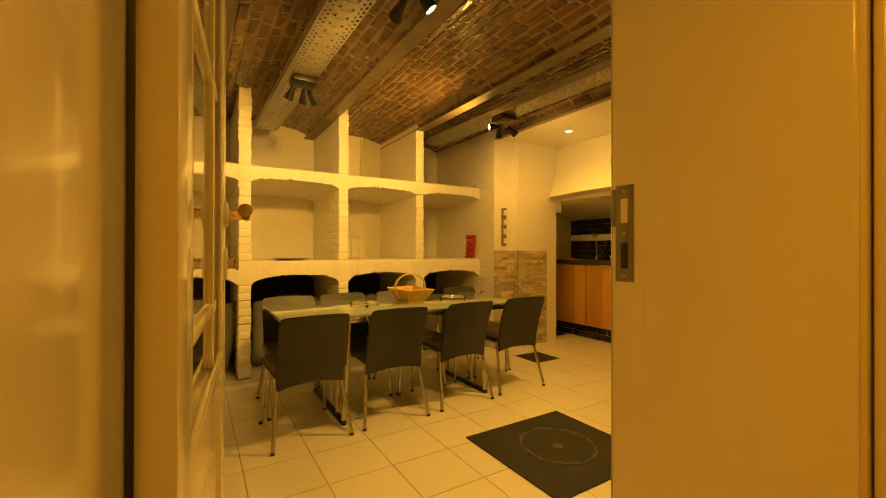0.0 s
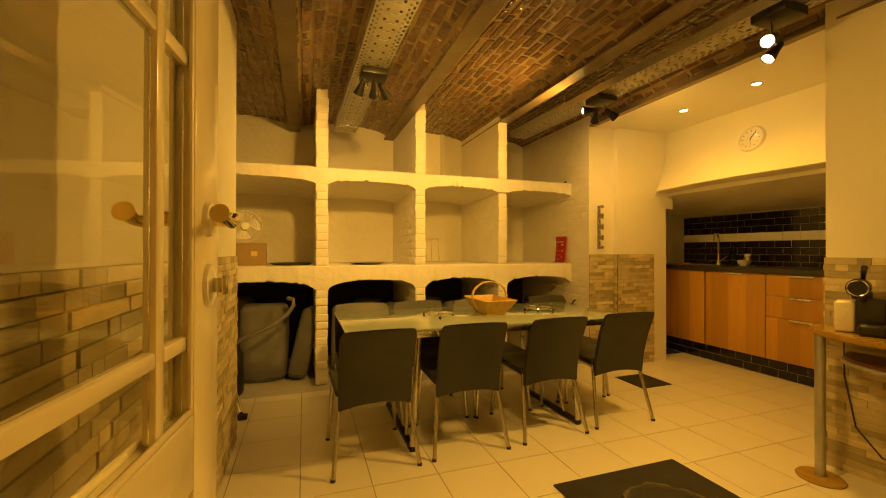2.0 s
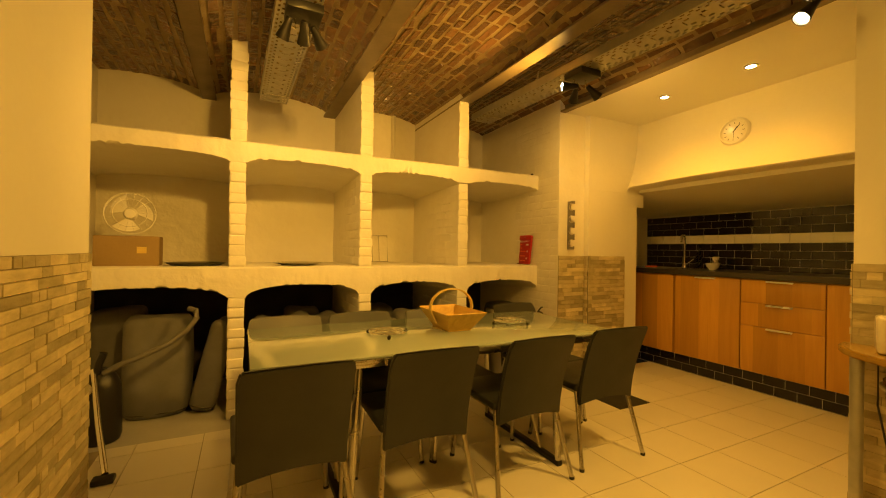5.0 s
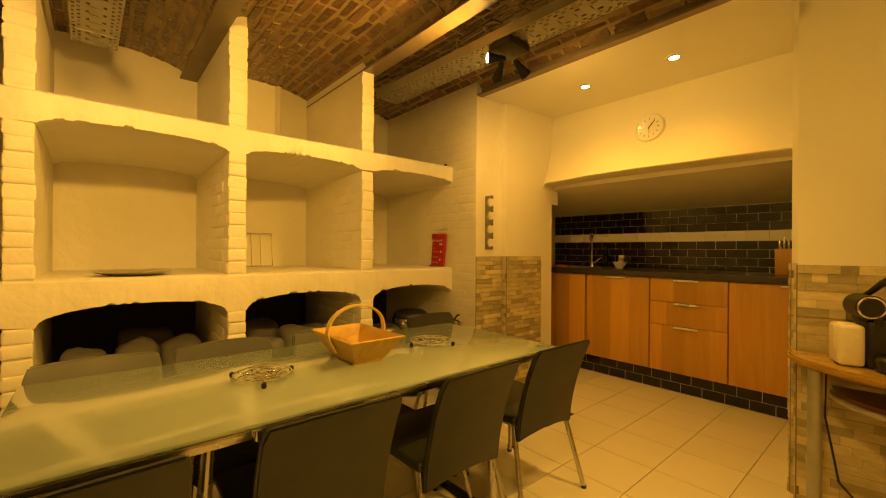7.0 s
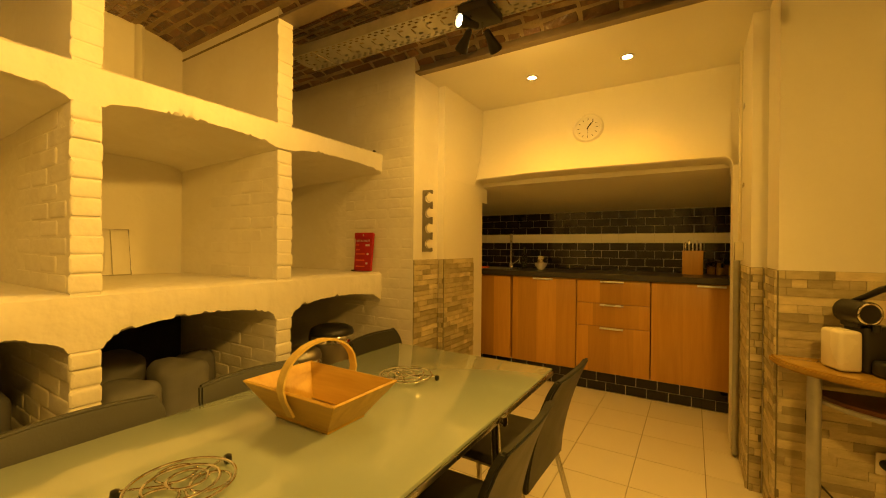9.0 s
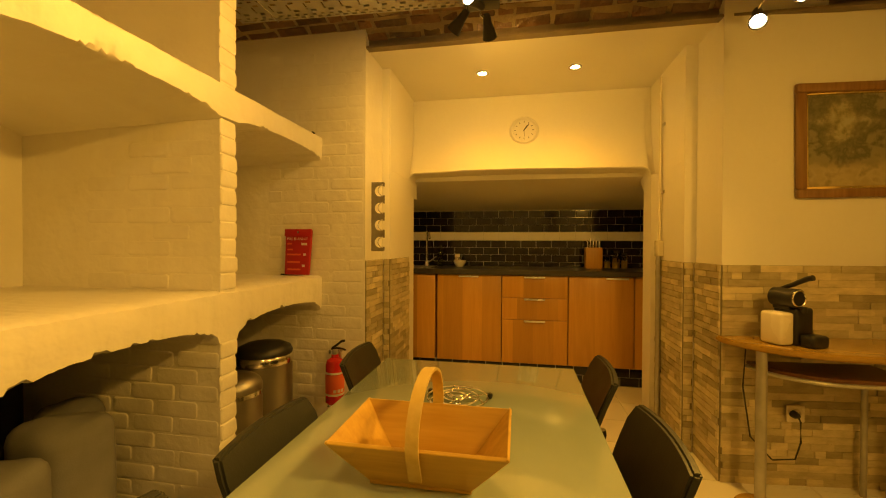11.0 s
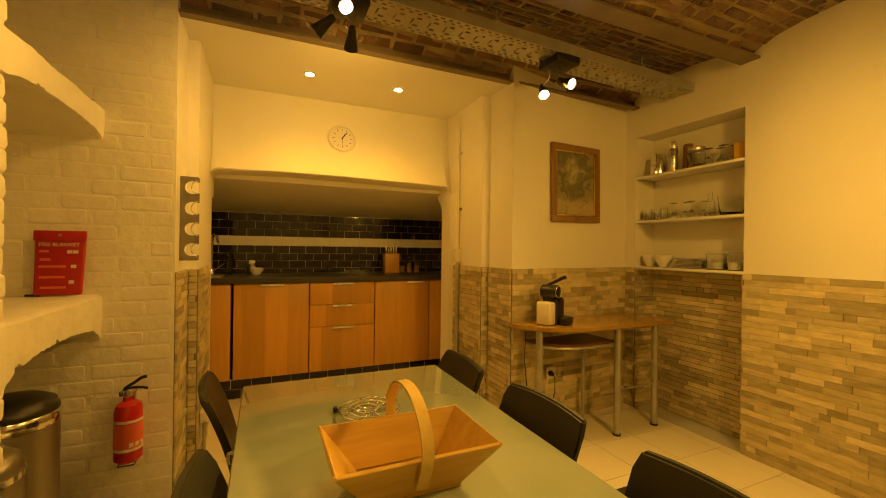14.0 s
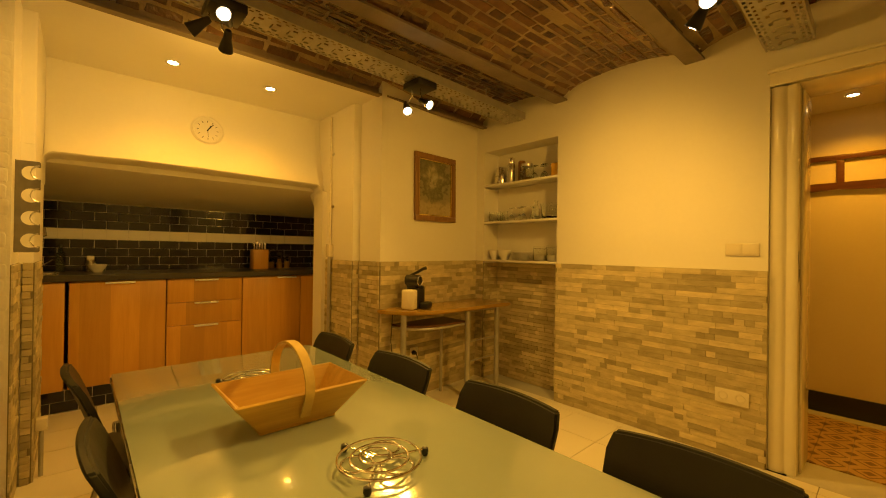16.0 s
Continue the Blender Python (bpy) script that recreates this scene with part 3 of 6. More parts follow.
def shelf_slab(name, top, low, crown, label, seed):
    """A thick shelf whose underside is a flat vault in each bay, with a worn front edge."""
    bm = bmesh.new()
    r = random.Random(seed)
    cols = []
    for x0, x1 in BAYS:
        n = 64
        for k in range(n + 1):
            x = x0 + (x1 - x0) * k / n
            u = 2 * k / n - 1
            cols.append((x, low + (crown - low) * math.sqrt(max(0, 1 - abs(u) ** 2.4))))
    ys = [FRONT, FRONT + 0.016, FRONT + 0.15, FRONT + 0.5, BACK]
    grid = []
    bite, wear = 0, 0.0
    for x, z in cols:
        if bite <= 0 and r.random() < 0.10:
            bite, wear = r.randrange(1, 5), r.uniform(0.005, 0.014)
        chip = r.uniform(-0.0015, 0.002) + (wear if bite > 0 else 0)
        bite -= 1
        row = [bm.verts.new((x, ys[0] - 0.003 + r.uniform(-0.0015, 0.0015) + 0.003 * math.sin(x * 23), top - 0.012 + r.uniform(-0.0015, 0.0015)))]
        row.append(bm.verts.new((x, ys[0] - 0.004 + r.uniform(-0.002, 0.002) + 0.004 * math.sin(x * 31 + 1), (top + z) / 2)))
        row.append(bm.verts.new((x, ys[0] + r.uniform(-0.001, 0.001) + chip * 0.3, z + 0.004 + chip)))
        for i, y in enumerate(ys[1:]):
            row.append(bm.verts.new((x, y, z + (chip * 0.5 if i == 0 else 0) - 0.03 * max(0, (y - FRONT - 0.15)))))
        for y in (ys[4], ys[2], ys[1]):
            row.append(bm.verts.new((x, y, top + r.uniform(-0.002, 0.002))))
        grid.append(row)
    n = len(grid[0])
    for A, B in zip(grid, grid[1:]):
        for k in range(n):
            j = (k + 1) % n
            bm.faces.new((A[k], A[j], B[j], B[k]))
    bm.faces.new(grid[0])
    bm.faces.new(grid[-1][::-1])
    bmesh.ops.recalc_face_normals(bm, faces=bm.faces)
    return structure(name, bm, M["limewash"], label, "shelf", 38)


shelf_slab("shelf_upper", 1.852, 1.700, 1.742, "white painted masonry shelf on flat brick vaults", 3)
shelf_slab("shelf_lower", 1.010, 0.795, 0.878, "white painted masonry shelf with chipped arched edge", 5)
for i, (x0, x1) in enumerate(POSTS):
    bm = bmesh.new()
    box(bm, x0 + 0.006, x1 - 0.006, FRONT + 0.004, BACK, 0.0, 0.80)
    box(bm, x0 + 0.006, x1 - 0.006, FRONT + 0.004, BACK, 1.0, 1.70)
    box(bm, x0 + 0.006, x1 - 0.006, FRONT + 0.004, BACK, 1.845, 2.56)
    structure("partition_%d" % (i + 1), bm, M["limewash"], "white painted brick partition between shelf bays", "partition")

structure("pipe_chase", prism([(1.885, 4.3695), (1.892, 4.345), (1.91, 4.335), (1.928, 4.345), (1.935, 4.3695)], 1.853, 2.52), M["limewash"], "white painted pipe chase on the back wall above the shelf", "pipe chase", 50)

# ---- structure: hall beyond the door ----
structure("hall_floor", box(bmesh.new(), -2.2, 3.0, -1.4, -0.34, -0.12, 0.0), M["concrete"], "patterned ochre and brown encaustic tile floor", "floor")
structure("door_threshold", box(bmesh.new(), 0.0, 0.80, -0.34, 0.0, -0.12, 0.0), M["concrete"], "worn stone threshold", "floor")
bm = bmesh.new()
box(bm, -2.2, 3.0, -1.52, -1.4, 0, 2.5)
box(bm, -2.32, -2.2, -1.52, -0.34, 0, 2.5)
box(bm, 3.0, 3.12, -1.52, -0.34, 0, 2.5)
structure("hall_wall", bm, M["hall_wall"], "warm lit plaster wall of the hall", "wall")
structure("hall_ceiling", box(bmesh.new(), -2.2, 3.0, -1.4, -0.34, 2.30, 2.5), M["ceiling_white"], "white ceiling of the hall", "ceiling")
structure("baseboard_hall", rbox(-2.2, 3.0, -1.4, -1.382, 0, 0.15, 0.003), M["black"], "black baseboard in the hall", "baseboard")

# ---- dining table ----
def dining_table():
    t = thing("dining_table", "long frosted green glass dining table on grey steel legs", "table", pose(1.493, 2.37, 0))
    top = part("tabletop", rbox(-0.937, 0.937, -0.397, 0.397, 0.688, 0.700, 0.004), M["frosted"], t, "frosted green glass top")
    part("edge_trim", join(rbox(-0.940, 0.940, -0.400, -0.394, 0.672, 0.687, 0.002), rbox(-0.940, 0.940, 0.394, 0.400, 0.672, 0.687, 0.002)), M["satin"], t)
    for s in (-1, 1):
        part("rail", rbox(-0.90, 0.90, s * 0.33 - 0.02, s * 0.33 + 0.02, 0.640, 0.671, 0.003), M["satin"], t)
        part("cross_rail", rbox(s * 0.88 - 0.02, s * 0.88 + 0.02, -0.31, 0.31, 0.641, 0.671, 0.003), M["satin"], t)
        part("foot_bar", rbox(s * 0.56 - 0.016, s * 0.56 + 0.016, -0.36, 0.36, 0.0, 0.03, 0.004), M["black_metal"], t, "black floor bar")
        for q in (-1, 1):
            part("leg", tube([(s * 0.56, q * 0.345, 0.03), (s * 0.52, q * 0.33, 0.641)], 0.017, 12), M["satin"], t)
            part("brace", tube([(s * 0.56, q * 0.20, 0.03), (s * 0.50, q * 0.02, 0.641)], 0.009, 8), M["satin"], t)
            part("clamp", lathe([(0, -0.012), (0.012, -0.012), (0.014, 0), (0.012, 0.014), (0, 0.014)], 12, (s * 0.42, q * 0.403, 0.672)), M["chrome"], t, "small chrome clamp")
    return t


dining_table()


# ---- chairs ----
def curved_panel(w, z0, z1, y0, y1, bow, th, n=10, mrow=8):
    """A bowed, raked backrest with rounded upper corners."""
    bm = bmesh.new()
    layers = []
    for side in (0, 1):
        rows = []
        for j in range(mrow + 1):
            v = j / mrow
            z = z0 + (z1 - z0) * v
            half = w * (0.97 + 0.03 * v)
            if v > 0.9:
                half -= 0.012
            row = []
            for i in range(n + 1):
                u = 2 * i / n - 1
                y = y0 + (y1 - y0) * (0.35 * v + 0.65 * v * v) - bow * (1 - u * u) + (0 if side == 0 else th)
                zz = z - (0.008 * u * u if v > 0.95 else 0) + (0.03 * (1 - u * u) - 0.03 if v < 0.05 else 0)
                row.append(bm.verts.new((u * half, y, zz)))
            rows.append(row)
        layers.append(rows)
    F, B = layers
    for j in range(mrow):
        for i in range(n):
            bm.faces.new((F[j][i], F[j][i + 1], F[j + 1][i + 1], F[j + 1][i]))
            bm.faces.new((B[j][i], B[j + 1][i], B[j + 1][i + 1], B[j][i + 1]))
    ring = [(0, i) for i in range(n + 1)] + [(j, n) for j in range(1, mrow + 1)] + [(mrow, i) for i in range(n - 1, -1, -1)] + [(j, 0) for j in range(mrow - 1, 0, -1)]
    for a, b in zip(ring, ring[1:] + ring[:1]):
        bm.faces.new((F[a[0]][a[1]], B[a[0]][a[1]], B[b[0]][b[1]], F[b[0]][b[1]]))
    bmesh.ops.recalc_face_normals(bm, faces=bm.faces)
    rim = [e for e in bm.edges if e.calc_face_angle(0) > 1.0]
    bmesh.ops.bevel(bm, geom=rim, offset=0.006, segments=2, affect="EDGES")
    return bm


def chair():
    c = thing("dining_chair", "charcoal leather dining chair with round steel legs", "chair", group="chairs round the glass table")
    part("backrest", curved_panel(0.198, 0.345, 0.745, 0.02, -0.095, 0.016, 0.024), M["leather"], c)
    seat = rbox(-0.205, 0.205, 0.035, 0.43, 0.385, 0.425, 0.014, 3)
    for v in seat.verts:
        if v.co.z > 0.4:
            v.co.z -= 0.012 * math.cos(v.co.x / 0.205 * 1.4)
    part("seat", seat, M["leather"], c)
    frame_pts = [(-0.175, 0.06, 0.375), (-0.175, 0.40, 0.375), (0.175, 0.40, 0.375), (0.175, 0.06, 0.375)]
    part("seat_frame", tube(frame_pts, 0.010, 8, True), M["satin"], c)
    for s in (-1, 1):
        part("leg", tube([(s * 0.18, 0.06, 0.38), (s * 0.222, -0.035, 0.012)], 0.0115, 10), M["satin"], c)
        part("leg", tube([(s * 0.18, 0.395, 0.38), (s * 0.205, 0.43, 0.012)], 0.0115, 10), M["satin"], c)
        for y in (-0.036, 0.431):
            part("foot_cap", lathe([(0, 0), (0.013, 0), (0.013, 0.014), (0, 0.014)], 10, (s * (0.223 if y < 0 else 0.206), y, 0)), M["black"], c)
    return c


first = chair()
first.matrix_basis = pose(0.708, 1.895, 0, 0, 0, 2)
for x, y, a in ((1.242, 1.912, -1), (1.80, 1.925, 1), (2.345, 1.95, -2)):
    copy_thing(first, pose(x, y, 0, 0, 0, a))
for x, y, a in ((0.755, 2.775, 179), (1.19, 2.78, 181), (1.67, 2.755, 180), (2.38, 2.80, 184)):
    copy_thing(first, pose(x, y, 0, 0, 0, a))


# ---- kitchenette ----
KX = 4.345


def cabinet(name, y0, y1, fronts, label):
    c = thing(name, label, "cabinet", pose(KX, (y0 + y1) / 2, 0.16))
    h = (y1 - y0) / 2
    part("body", box(bmesh.new(), 0.022, 0.58, -h + 0.001, h - 0.001, 0.0, 0.775), M["oak"], c)
    for kind, z0, z1, handle in fronts:
        f = part(kind, rbox(0.0, 0.019, -h + 0.002, h - 0.002, z0 + 0.002, z1 - 0.002, 0.0015), M["oak"], c)
        if handle:
            hy = handle if isinstance(handle, float) else 0.0
            bm = rbox(-0.018, 0.0, hy - 0.09, hy + 0.09, z1 - 0.010, z1 - 0.004, 0.0015)
            join(bm, rbox(-0.020, -0.016, hy - 0.09, hy + 0.09, z1 - 0.018, z1 - 0.004, 0.001))
            part("handle", bm, M["bright_steel"], f, "slim steel edge handle")
    return c


cabinet("kitchen_cabinet", 2.94, 3.66, [("door", 0.0, 0.77, False)], "warm wooden base cabinet beside the sink")
cabinet("kitchen_cabinet", 2.34, 2.92, [("door", 0.0, 0.77, True)], "warm wooden base cabinet with one steel handled door")
cabinet("drawer_cabinet", 1.77, 2.335, [("drawer", 0.0, 0.385, True), ("drawer", 0.385, 0.577, True), ("drawer", 0.577, 0.77, True)], "warm wooden drawer unit with three steel handled drawers")
cabinet("kitchen_cabinet", 1.235, 1.765, [("door", 0.0, 0.77, -0.13)], "warm wooden base cabinet with one steel handled door")
cabinet("kitchen_cabinet", 0.73, 1.23, [("door", 0.0, 0.77, False)], "warm wooden base cabinet in the kitchenette corner")
top = new("worktop", mesh_of("worktop", rbox(4.318, 4.94, 0.725, 3.675, 0.937, 0.983, 0.003), M["worktop"]))
tagged(top, "dark grey stone worktop along the kitchenette", "worktop")
plinth = structure("plinth", box(bmesh.new(), 4.372, 4.40, 0.725, 3.675, 0, 0.158), M["joint"], "tiled plinth under the kitchen cabinets", "plinth")
splash = structure("backsplash", box(bmesh.new(), 4.938, 4.95, 0.722, 3.678, 0.983, 1.556), M["joint"], "backsplash joints behind black and white tiles", "backsplash")


# ---- door ----
def door_leaf():
    d = thing("door_1", "open glazed door in glossy cream paint with brass handles", "door", pose(0.094, -0.046, 0, 0, 0, 83.8))
    W, T, H = 0.722, 0.020, 2.10
    S0, S1, B1, B2 = 0.085, 0.605, 0.172, 0.506
    for name, x0, x1, z0, z1 in (("stile", 0.0, S0, 0.008, H), ("stile", S1, W, 0.008, H), ("top_rail", S0 + 0.0005, S1 - 0.0005, 1.99, H),
                                 ("bottom_rail", S0 + 0.0005, S1 - 0.0005, 0.008, 0.22), ("lock_rail", S0 + 0.0005, S1 - 0.0005, 0.745, 0.868)):
        part(name, rbox(x0, x1, -T, T, z0, z1, 0.004), M["gloss_white"], d)
    part("panel", rbox(S0 + 0.0005, S1 - 0.0005, -0.008, 0.008, 0.2205, 0.7445, 0.002), M["gloss_white"], d)
    part("panel_moulding", rbox(S0 + 0.05, S1 - 0.05, -0.013, 0.013, 0.27, 0.695, 0.006, 2), M["gloss_white"], d)
    for x in (B1, B2):
        part("glazing_bar", rbox(x - 0.013, x + 0.013, -0.011, 0.011, 0.8685, 1.9895, 0.005), M["gloss_white"], d)
    spans = ((S0 + 0.0005, B1 - 0.0132), (B1 + 0.0132, B2 - 0.0132), (B2 + 0.0132, S1 - 0.0005))
    for z in (0.987, 1.447):
        for x0, x1 in spans:
            part("glazing_bar", rbox(x0, x1, -0.011, 0.011, z - 0.012, z + 0.012, 0.005), M["gloss_white"], d)
    for s in (-1, 1):
        for z0, z1 in ((0.868, 0.880), (1.978, 1.9897)):
            part("bead", rbox(S0 + 0.001, S1 - 0.001, min(s * 0.0115, s * 0.019), max(s * 0.0115, s * 0.019), z0 + 0.0003, z1, 0.003), M["gloss_white"], d)
        for x0, x1 in ((S0, S0 + 0.011), (S1 - 0.011, S1)):
            part("bead", rbox(x0 + 0.0003, x1 - 0.0003, min(s * 0.0115, s * 0.019), max(s * 0.0115, s * 0.019), 0.8805, 1.9775, 0.003), M["gloss_white"], d)
    for x0, x1 in spans:
        for z0, z1 in ((0.868, 0.975), (0.999, 1.435), (1.459, 1.99)):
            g = part("pane", box(bmesh.new(), x0, x1, -0.002, 0.002, z0, z1), M["pane"], d, "old clear glass pane")
            g.visible_shadow = False
    hx, hz = 0.664, 1.192
    for s in (-1, 1):
        part("handle_rose", lathe([(0, 0), (0.031, 0), (0.029, 0.008), (0.016, 0.011), (0, 0.011)], 24), M["white_plastic"], d, "white rose plate", m=facing((hx, s * T, hz), (0, s, 0)))
        part("handle", tube([(hx, s * T, hz), (hx, s * 0.040, hz), (hx - 0.002, s * 0.056, hz + 0.001), (hx - 0.014, s * 0.066, hz), (hx - 0.040, s * 0.069, hz - 0.008), (hx - 0.066, s * 0.069, hz - 0.006), (hx - 0.088, s * 0.068, hz + 0.002), (hx - 0.098, s * 0.067, hz + 0.004)],
                            lambda u: 0.0095 + 0.003 * math.sin(u * 7) + 0.004 * u, 16), M["brass"], d, "curved brass lever")
        part("escutcheon", lathe([(0, 0), (0.027, 0), (0.025, 0.007), (0, 0.009)], 24), M["white_plastic"], d, m=facing((hx, s * T, 1.075), (0, s, 0)) @ Matrix.Diagonal((1, 1.45, 1, 1)))
    part("key", join(rbox(hx - 0.004, hx + 0.004, -0.044, -0.028, 1.062, 1.088, 0.002), rbox(hx - 0.010, hx + 0.010, -0.052, -0.0445, 1.058, 1.092, 0.003)), M["satin"], d, "steel key in the lock")
    part("lock_plate", rbox(W - 0.001, W + 0.001, -0.011, 0.011, 1.0, 1.26, 0.0005), M["satin"], d)
    for z in (0.3, 1.75):
        part("hinge", tube([(-0.005, -0.026, z - 0.05), (-0.005, -0.026, z + 0.05)], 0.007, 10), M["satin"], d)
    return d


def door_frame():
    f = thing("door_frame", "glossy cream painted door frame with worn paint", "door frame")
    part("jamb", rbox(0.0005, 0.0755, -0.35, -0.052, 0.0, 2.13, 0.003), M["gloss_white"], f)
    part("jamb", rbox(0.763, 0.7995, -0.35, -0.0315, 0.0, 2.13, 0.003), M["gloss_white"], f)
    part("door_stop", rbox(0.750, 0.7625, -0.35, -0.100, 0.0, 2.115, 0.004), M["gloss_white"], f)
    # black strip added to draw the shade of the open hinge gap
    part("gap_seal", rbox(0.0700, 0.0815, -0.0515, -0.0495, 0.0, 2.12, 0.001), M["black"], f, "black strip for the shade in the hinge gap")
    part("head", rbox(0.0005, 0.7995, -0.35, -0.0315, 2.1305, 2.1595, 0.004), M["gloss_white"], f)
    outline = [(0.7635, -0.031), (0.768, -0.026), (0.780, -0.023), (0.802, -0.022), (0.809, -0.026), (0.815, -0.026), (0.822, -0.019), (0.834, -0.013), (0.852, -0.011), (0.868, -0.012), (0.879, -0.017), (0.8855, -0.026), (0.8855, -0.0995), (0.8, -0.0995), (0.8, -0.031)]
    part("casing", prism(outline, 0.0, 2.1295), M["gloss_white"], f, smooth=50)
    part("casing", rbox(-0.038, -0.008, 0.0005, 0.030, 0.0, 2.20, 0.005), M["gloss_white"], f)
    part("head_casing", rbox(-0.0075, 0.885, 0.0005, 0.027, 2.1305, 2.20, 0.006), M["gloss_white"], f)
    part("head_moulding", rbox(-0.038, 0.895, 0.0005, 0.042, 2.2005, 2.222, 0.006), M["gloss_white"], f)
    for x0, x1 in ((-0.075, 0.0), (0.7998, 0.875)):
        part("hall_casing", rbox(x0, x1, -0.366, -0.3505, 0.0, 2.2, 0.005), M["gloss_white"], f)
    strike = part("strike_plate", rbox(0.7605, 0.7632, -0.0745, -0.040, 1.053, 1.221, 0.001), M["dark_steel"], f, "grey steel strike plate")
    part("lip", rbox(0.7600, 0.7650, -0.0400, -0.0318, 1.150, 1.215, 0.001), M["dark_steel"], strike)
    part("latch_hole", rbox(0.7592, 0.7607, -0.064, -0.051, 1.155, 1.197, 0.0005), M["gloss_white"], strike)
    part("bolt_hole", rbox(0.7592, 0.7607, -0.064, -0.051, 1.076, 1.120, 0.0005), M["black"], strike)
    for z in (1.064, 1.209, 1.137):
        part("screw", lathe([(0, 0), (0.004, 0), (0.003, 0.0015), (0, 0.0015)], 10), M["satin"], strike, m=facing((0.7605, -0.0575, z), (-1, 0, 0)))
    return f


door_leaf()
door_frame()


# ---- cable trays and their spot lamps ----
def cable_tray(p0, p1, width, z, label):
    """A perforated tray: slots in rows along a folded strip."""
    a, b = Vector((*p0, z)), Vector((*p1, z))
    length = (b - a).length
    ang = math.degrees(math.atan2((b - a).y, (b - a).x)) - 90
    t = thing("cable_tray", label, "cable tray", pose(a.x, a.y, z, 0, 0, ang))
    bm = bmesh.new()
    cols = [-0.5, -0.455, -0.395, -0.35, -0.29, -0.20, -0.12, 0.12, 0.20, 0.29, 0.35, 0.395, 0.455, 0.5]
    slot = {1: 0, 3: 1, 6: 2, 5: 3, 7: 3, 9: 1, 11: 0}
    per = 0.044
    n = int(length / per)
    cache = {}

    def vert(x, y):
        key = (round(x, 4), round(y, 4))
        if key not in cache:
            cache[key] = bm.verts.new((x * width, y, 0))
        return cache[key]
    for k in range(n):
        y0 = k * length / n
        st = length / n
        ys = [y0, y0 + 0.18 * st, y0 + 0.55 * st, y0 + 0.80 * st, y0 + st]
        for c in range(len(cols) - 1):
            for q in range(4):
                style = slot.get(c)
                hole = (style == 0 and q in (0, 1)) or (style == 1 and q in (2, 3)) or (style == 2 and q == 0 and k % 2 == 0) or (style == 3 and q in (1, 2) and k % 2 == 1)
                if not hole:
                    bm.faces.new((vert(cols[c], ys[q]), vert(cols[c + 1], ys[q]), vert(cols[c + 1], ys[q + 1]), vert(cols[c], ys[q + 1])))
    sheet = bm.faces[:]
    up = {v: bm.verts.new((v.co.x, v.co.y, 0.0018)) for v in bm.verts[:]}
    for f in sheet:
        bm.faces.new([up[v] for v in f.verts])
    for e in [e for e in bm.edges if len(e.link_faces) == 1 and e.verts[0] in up]:
        a2, b2 = e.verts
        bm.faces.new((a2, b2, up[b2], up[a2]))
    bmesh.ops.recalc_face_normals(bm, faces=bm.faces)
    part("tray_floor", bm, M["galvanised"], t, smooth=None)
    for s in (-1, 1):
        x = s * width / 2
        part("tray_side", rbox(x - 0.001, x + 0.001, 0, length, 0.002, 0.058, 0.0005, 1), M["galvanised"], t)
    part("end_lip", rbox(-width / 2 - 0.003, width / 2 + 0.003, length - 0.20, length - 0.194, -0.008, -0.0005, 0.002, 1), M["chrome"], t, "bright splice edge")
    k = 0.5
    while k < length:
        part("hanger", rbox(-width / 2 - 0.004, width / 2 + 0.004, k, k + 0.02, 0.059, 0.064, 0.001, 1), M["galvanised"], t)
        for s in (-1, 1):
            part("rod", tube([(s * width * 0.42, k + 0.01, 0.064), (s * width * 0.42, k + 0.01, 0.125)], 0.004, 6), M["galvanised"], t)
        k += 1.1
    return t


cable_tray((0.80, 0.02), (0.733, 3.95), 0.205, 2.327, "perforated galvanised cable tray under the vault")
cable_tray((2.65, 0.02), (2.50, 3.60), 0.20, 2.338, "perforated galvanised cable tray beside the beam")


def spot_head(parent, base, eye, target):
    way = (Vector(target) - Vector(eye)).normalized()
    m = facing(eye, way, (0, 0, 1) if abs(way.z) < 0.95 else (0, 1, 0))
    h = part("lamp_head", lathe([(0, -0.062), (0.013, -0.062), (0.017, -0.052), (0.020, -0.02), (0.026, 0.006), (0.031, 0.030), (0.034, 0.045), (0.030, 0.045), (0.026, 0.030), (0, 0.028)], 20),
             M["black_metal"], parent, "black spot head", m=m)
    part("lit_bulb", lathe([(0, 0.0465), (0.012, 0.0455), (0.024, 0.040), (0.0255, 0.0325), (0, 0.0325)], 18), M["bulb"], h, "glowing halogen bulb")
    part("arm", tube([base, (base[0], base[1], base[2] - 0.05), Vector(eye) - way * 0.02 + Vector((0, 0, 0.012)), Vector(eye) - way * 0.03], 0.005, 8), M["chrome"], parent, "chrome swivel arm")
    return h


def cluster(heads, z, label):
    cx = sum(h[0][0] for h in heads) / len(heads)
    cy = sum(h[0][1] for h in heads) / len(heads)
    t = thing("ceiling_spotlight", label, "spotlight", group="spotlights on the cable trays")
    part("base_plate", rbox(cx - 0.085, cx + 0.085, cy - 0.11, cy + 0.05, z - 0.045, z - 0.002, 0.005), M["black_metal"], t, "black steel base plate")
    for eye, target, watts, wide in heads:
        y = cy + (eye[1] - cy) * 0.45
        x = cx + (eye[0] - cx) * 0.45
        spot_head(t, (x, y, z - 0.045), eye, target)
    return t


cluster(HEADS[0:3], 2.325, "black triple spotlight with chrome arms under the cable tray")
cluster(HEADS[3:5], 2.325, "black double spotlight, lit, under the cable tray")
cluster(HEADS[5:7], 2.335, "black double spotlight, glaring, near the painting")
cluster(HEADS[7:10], 2.335, "black triple spotlight, one head towards the table")


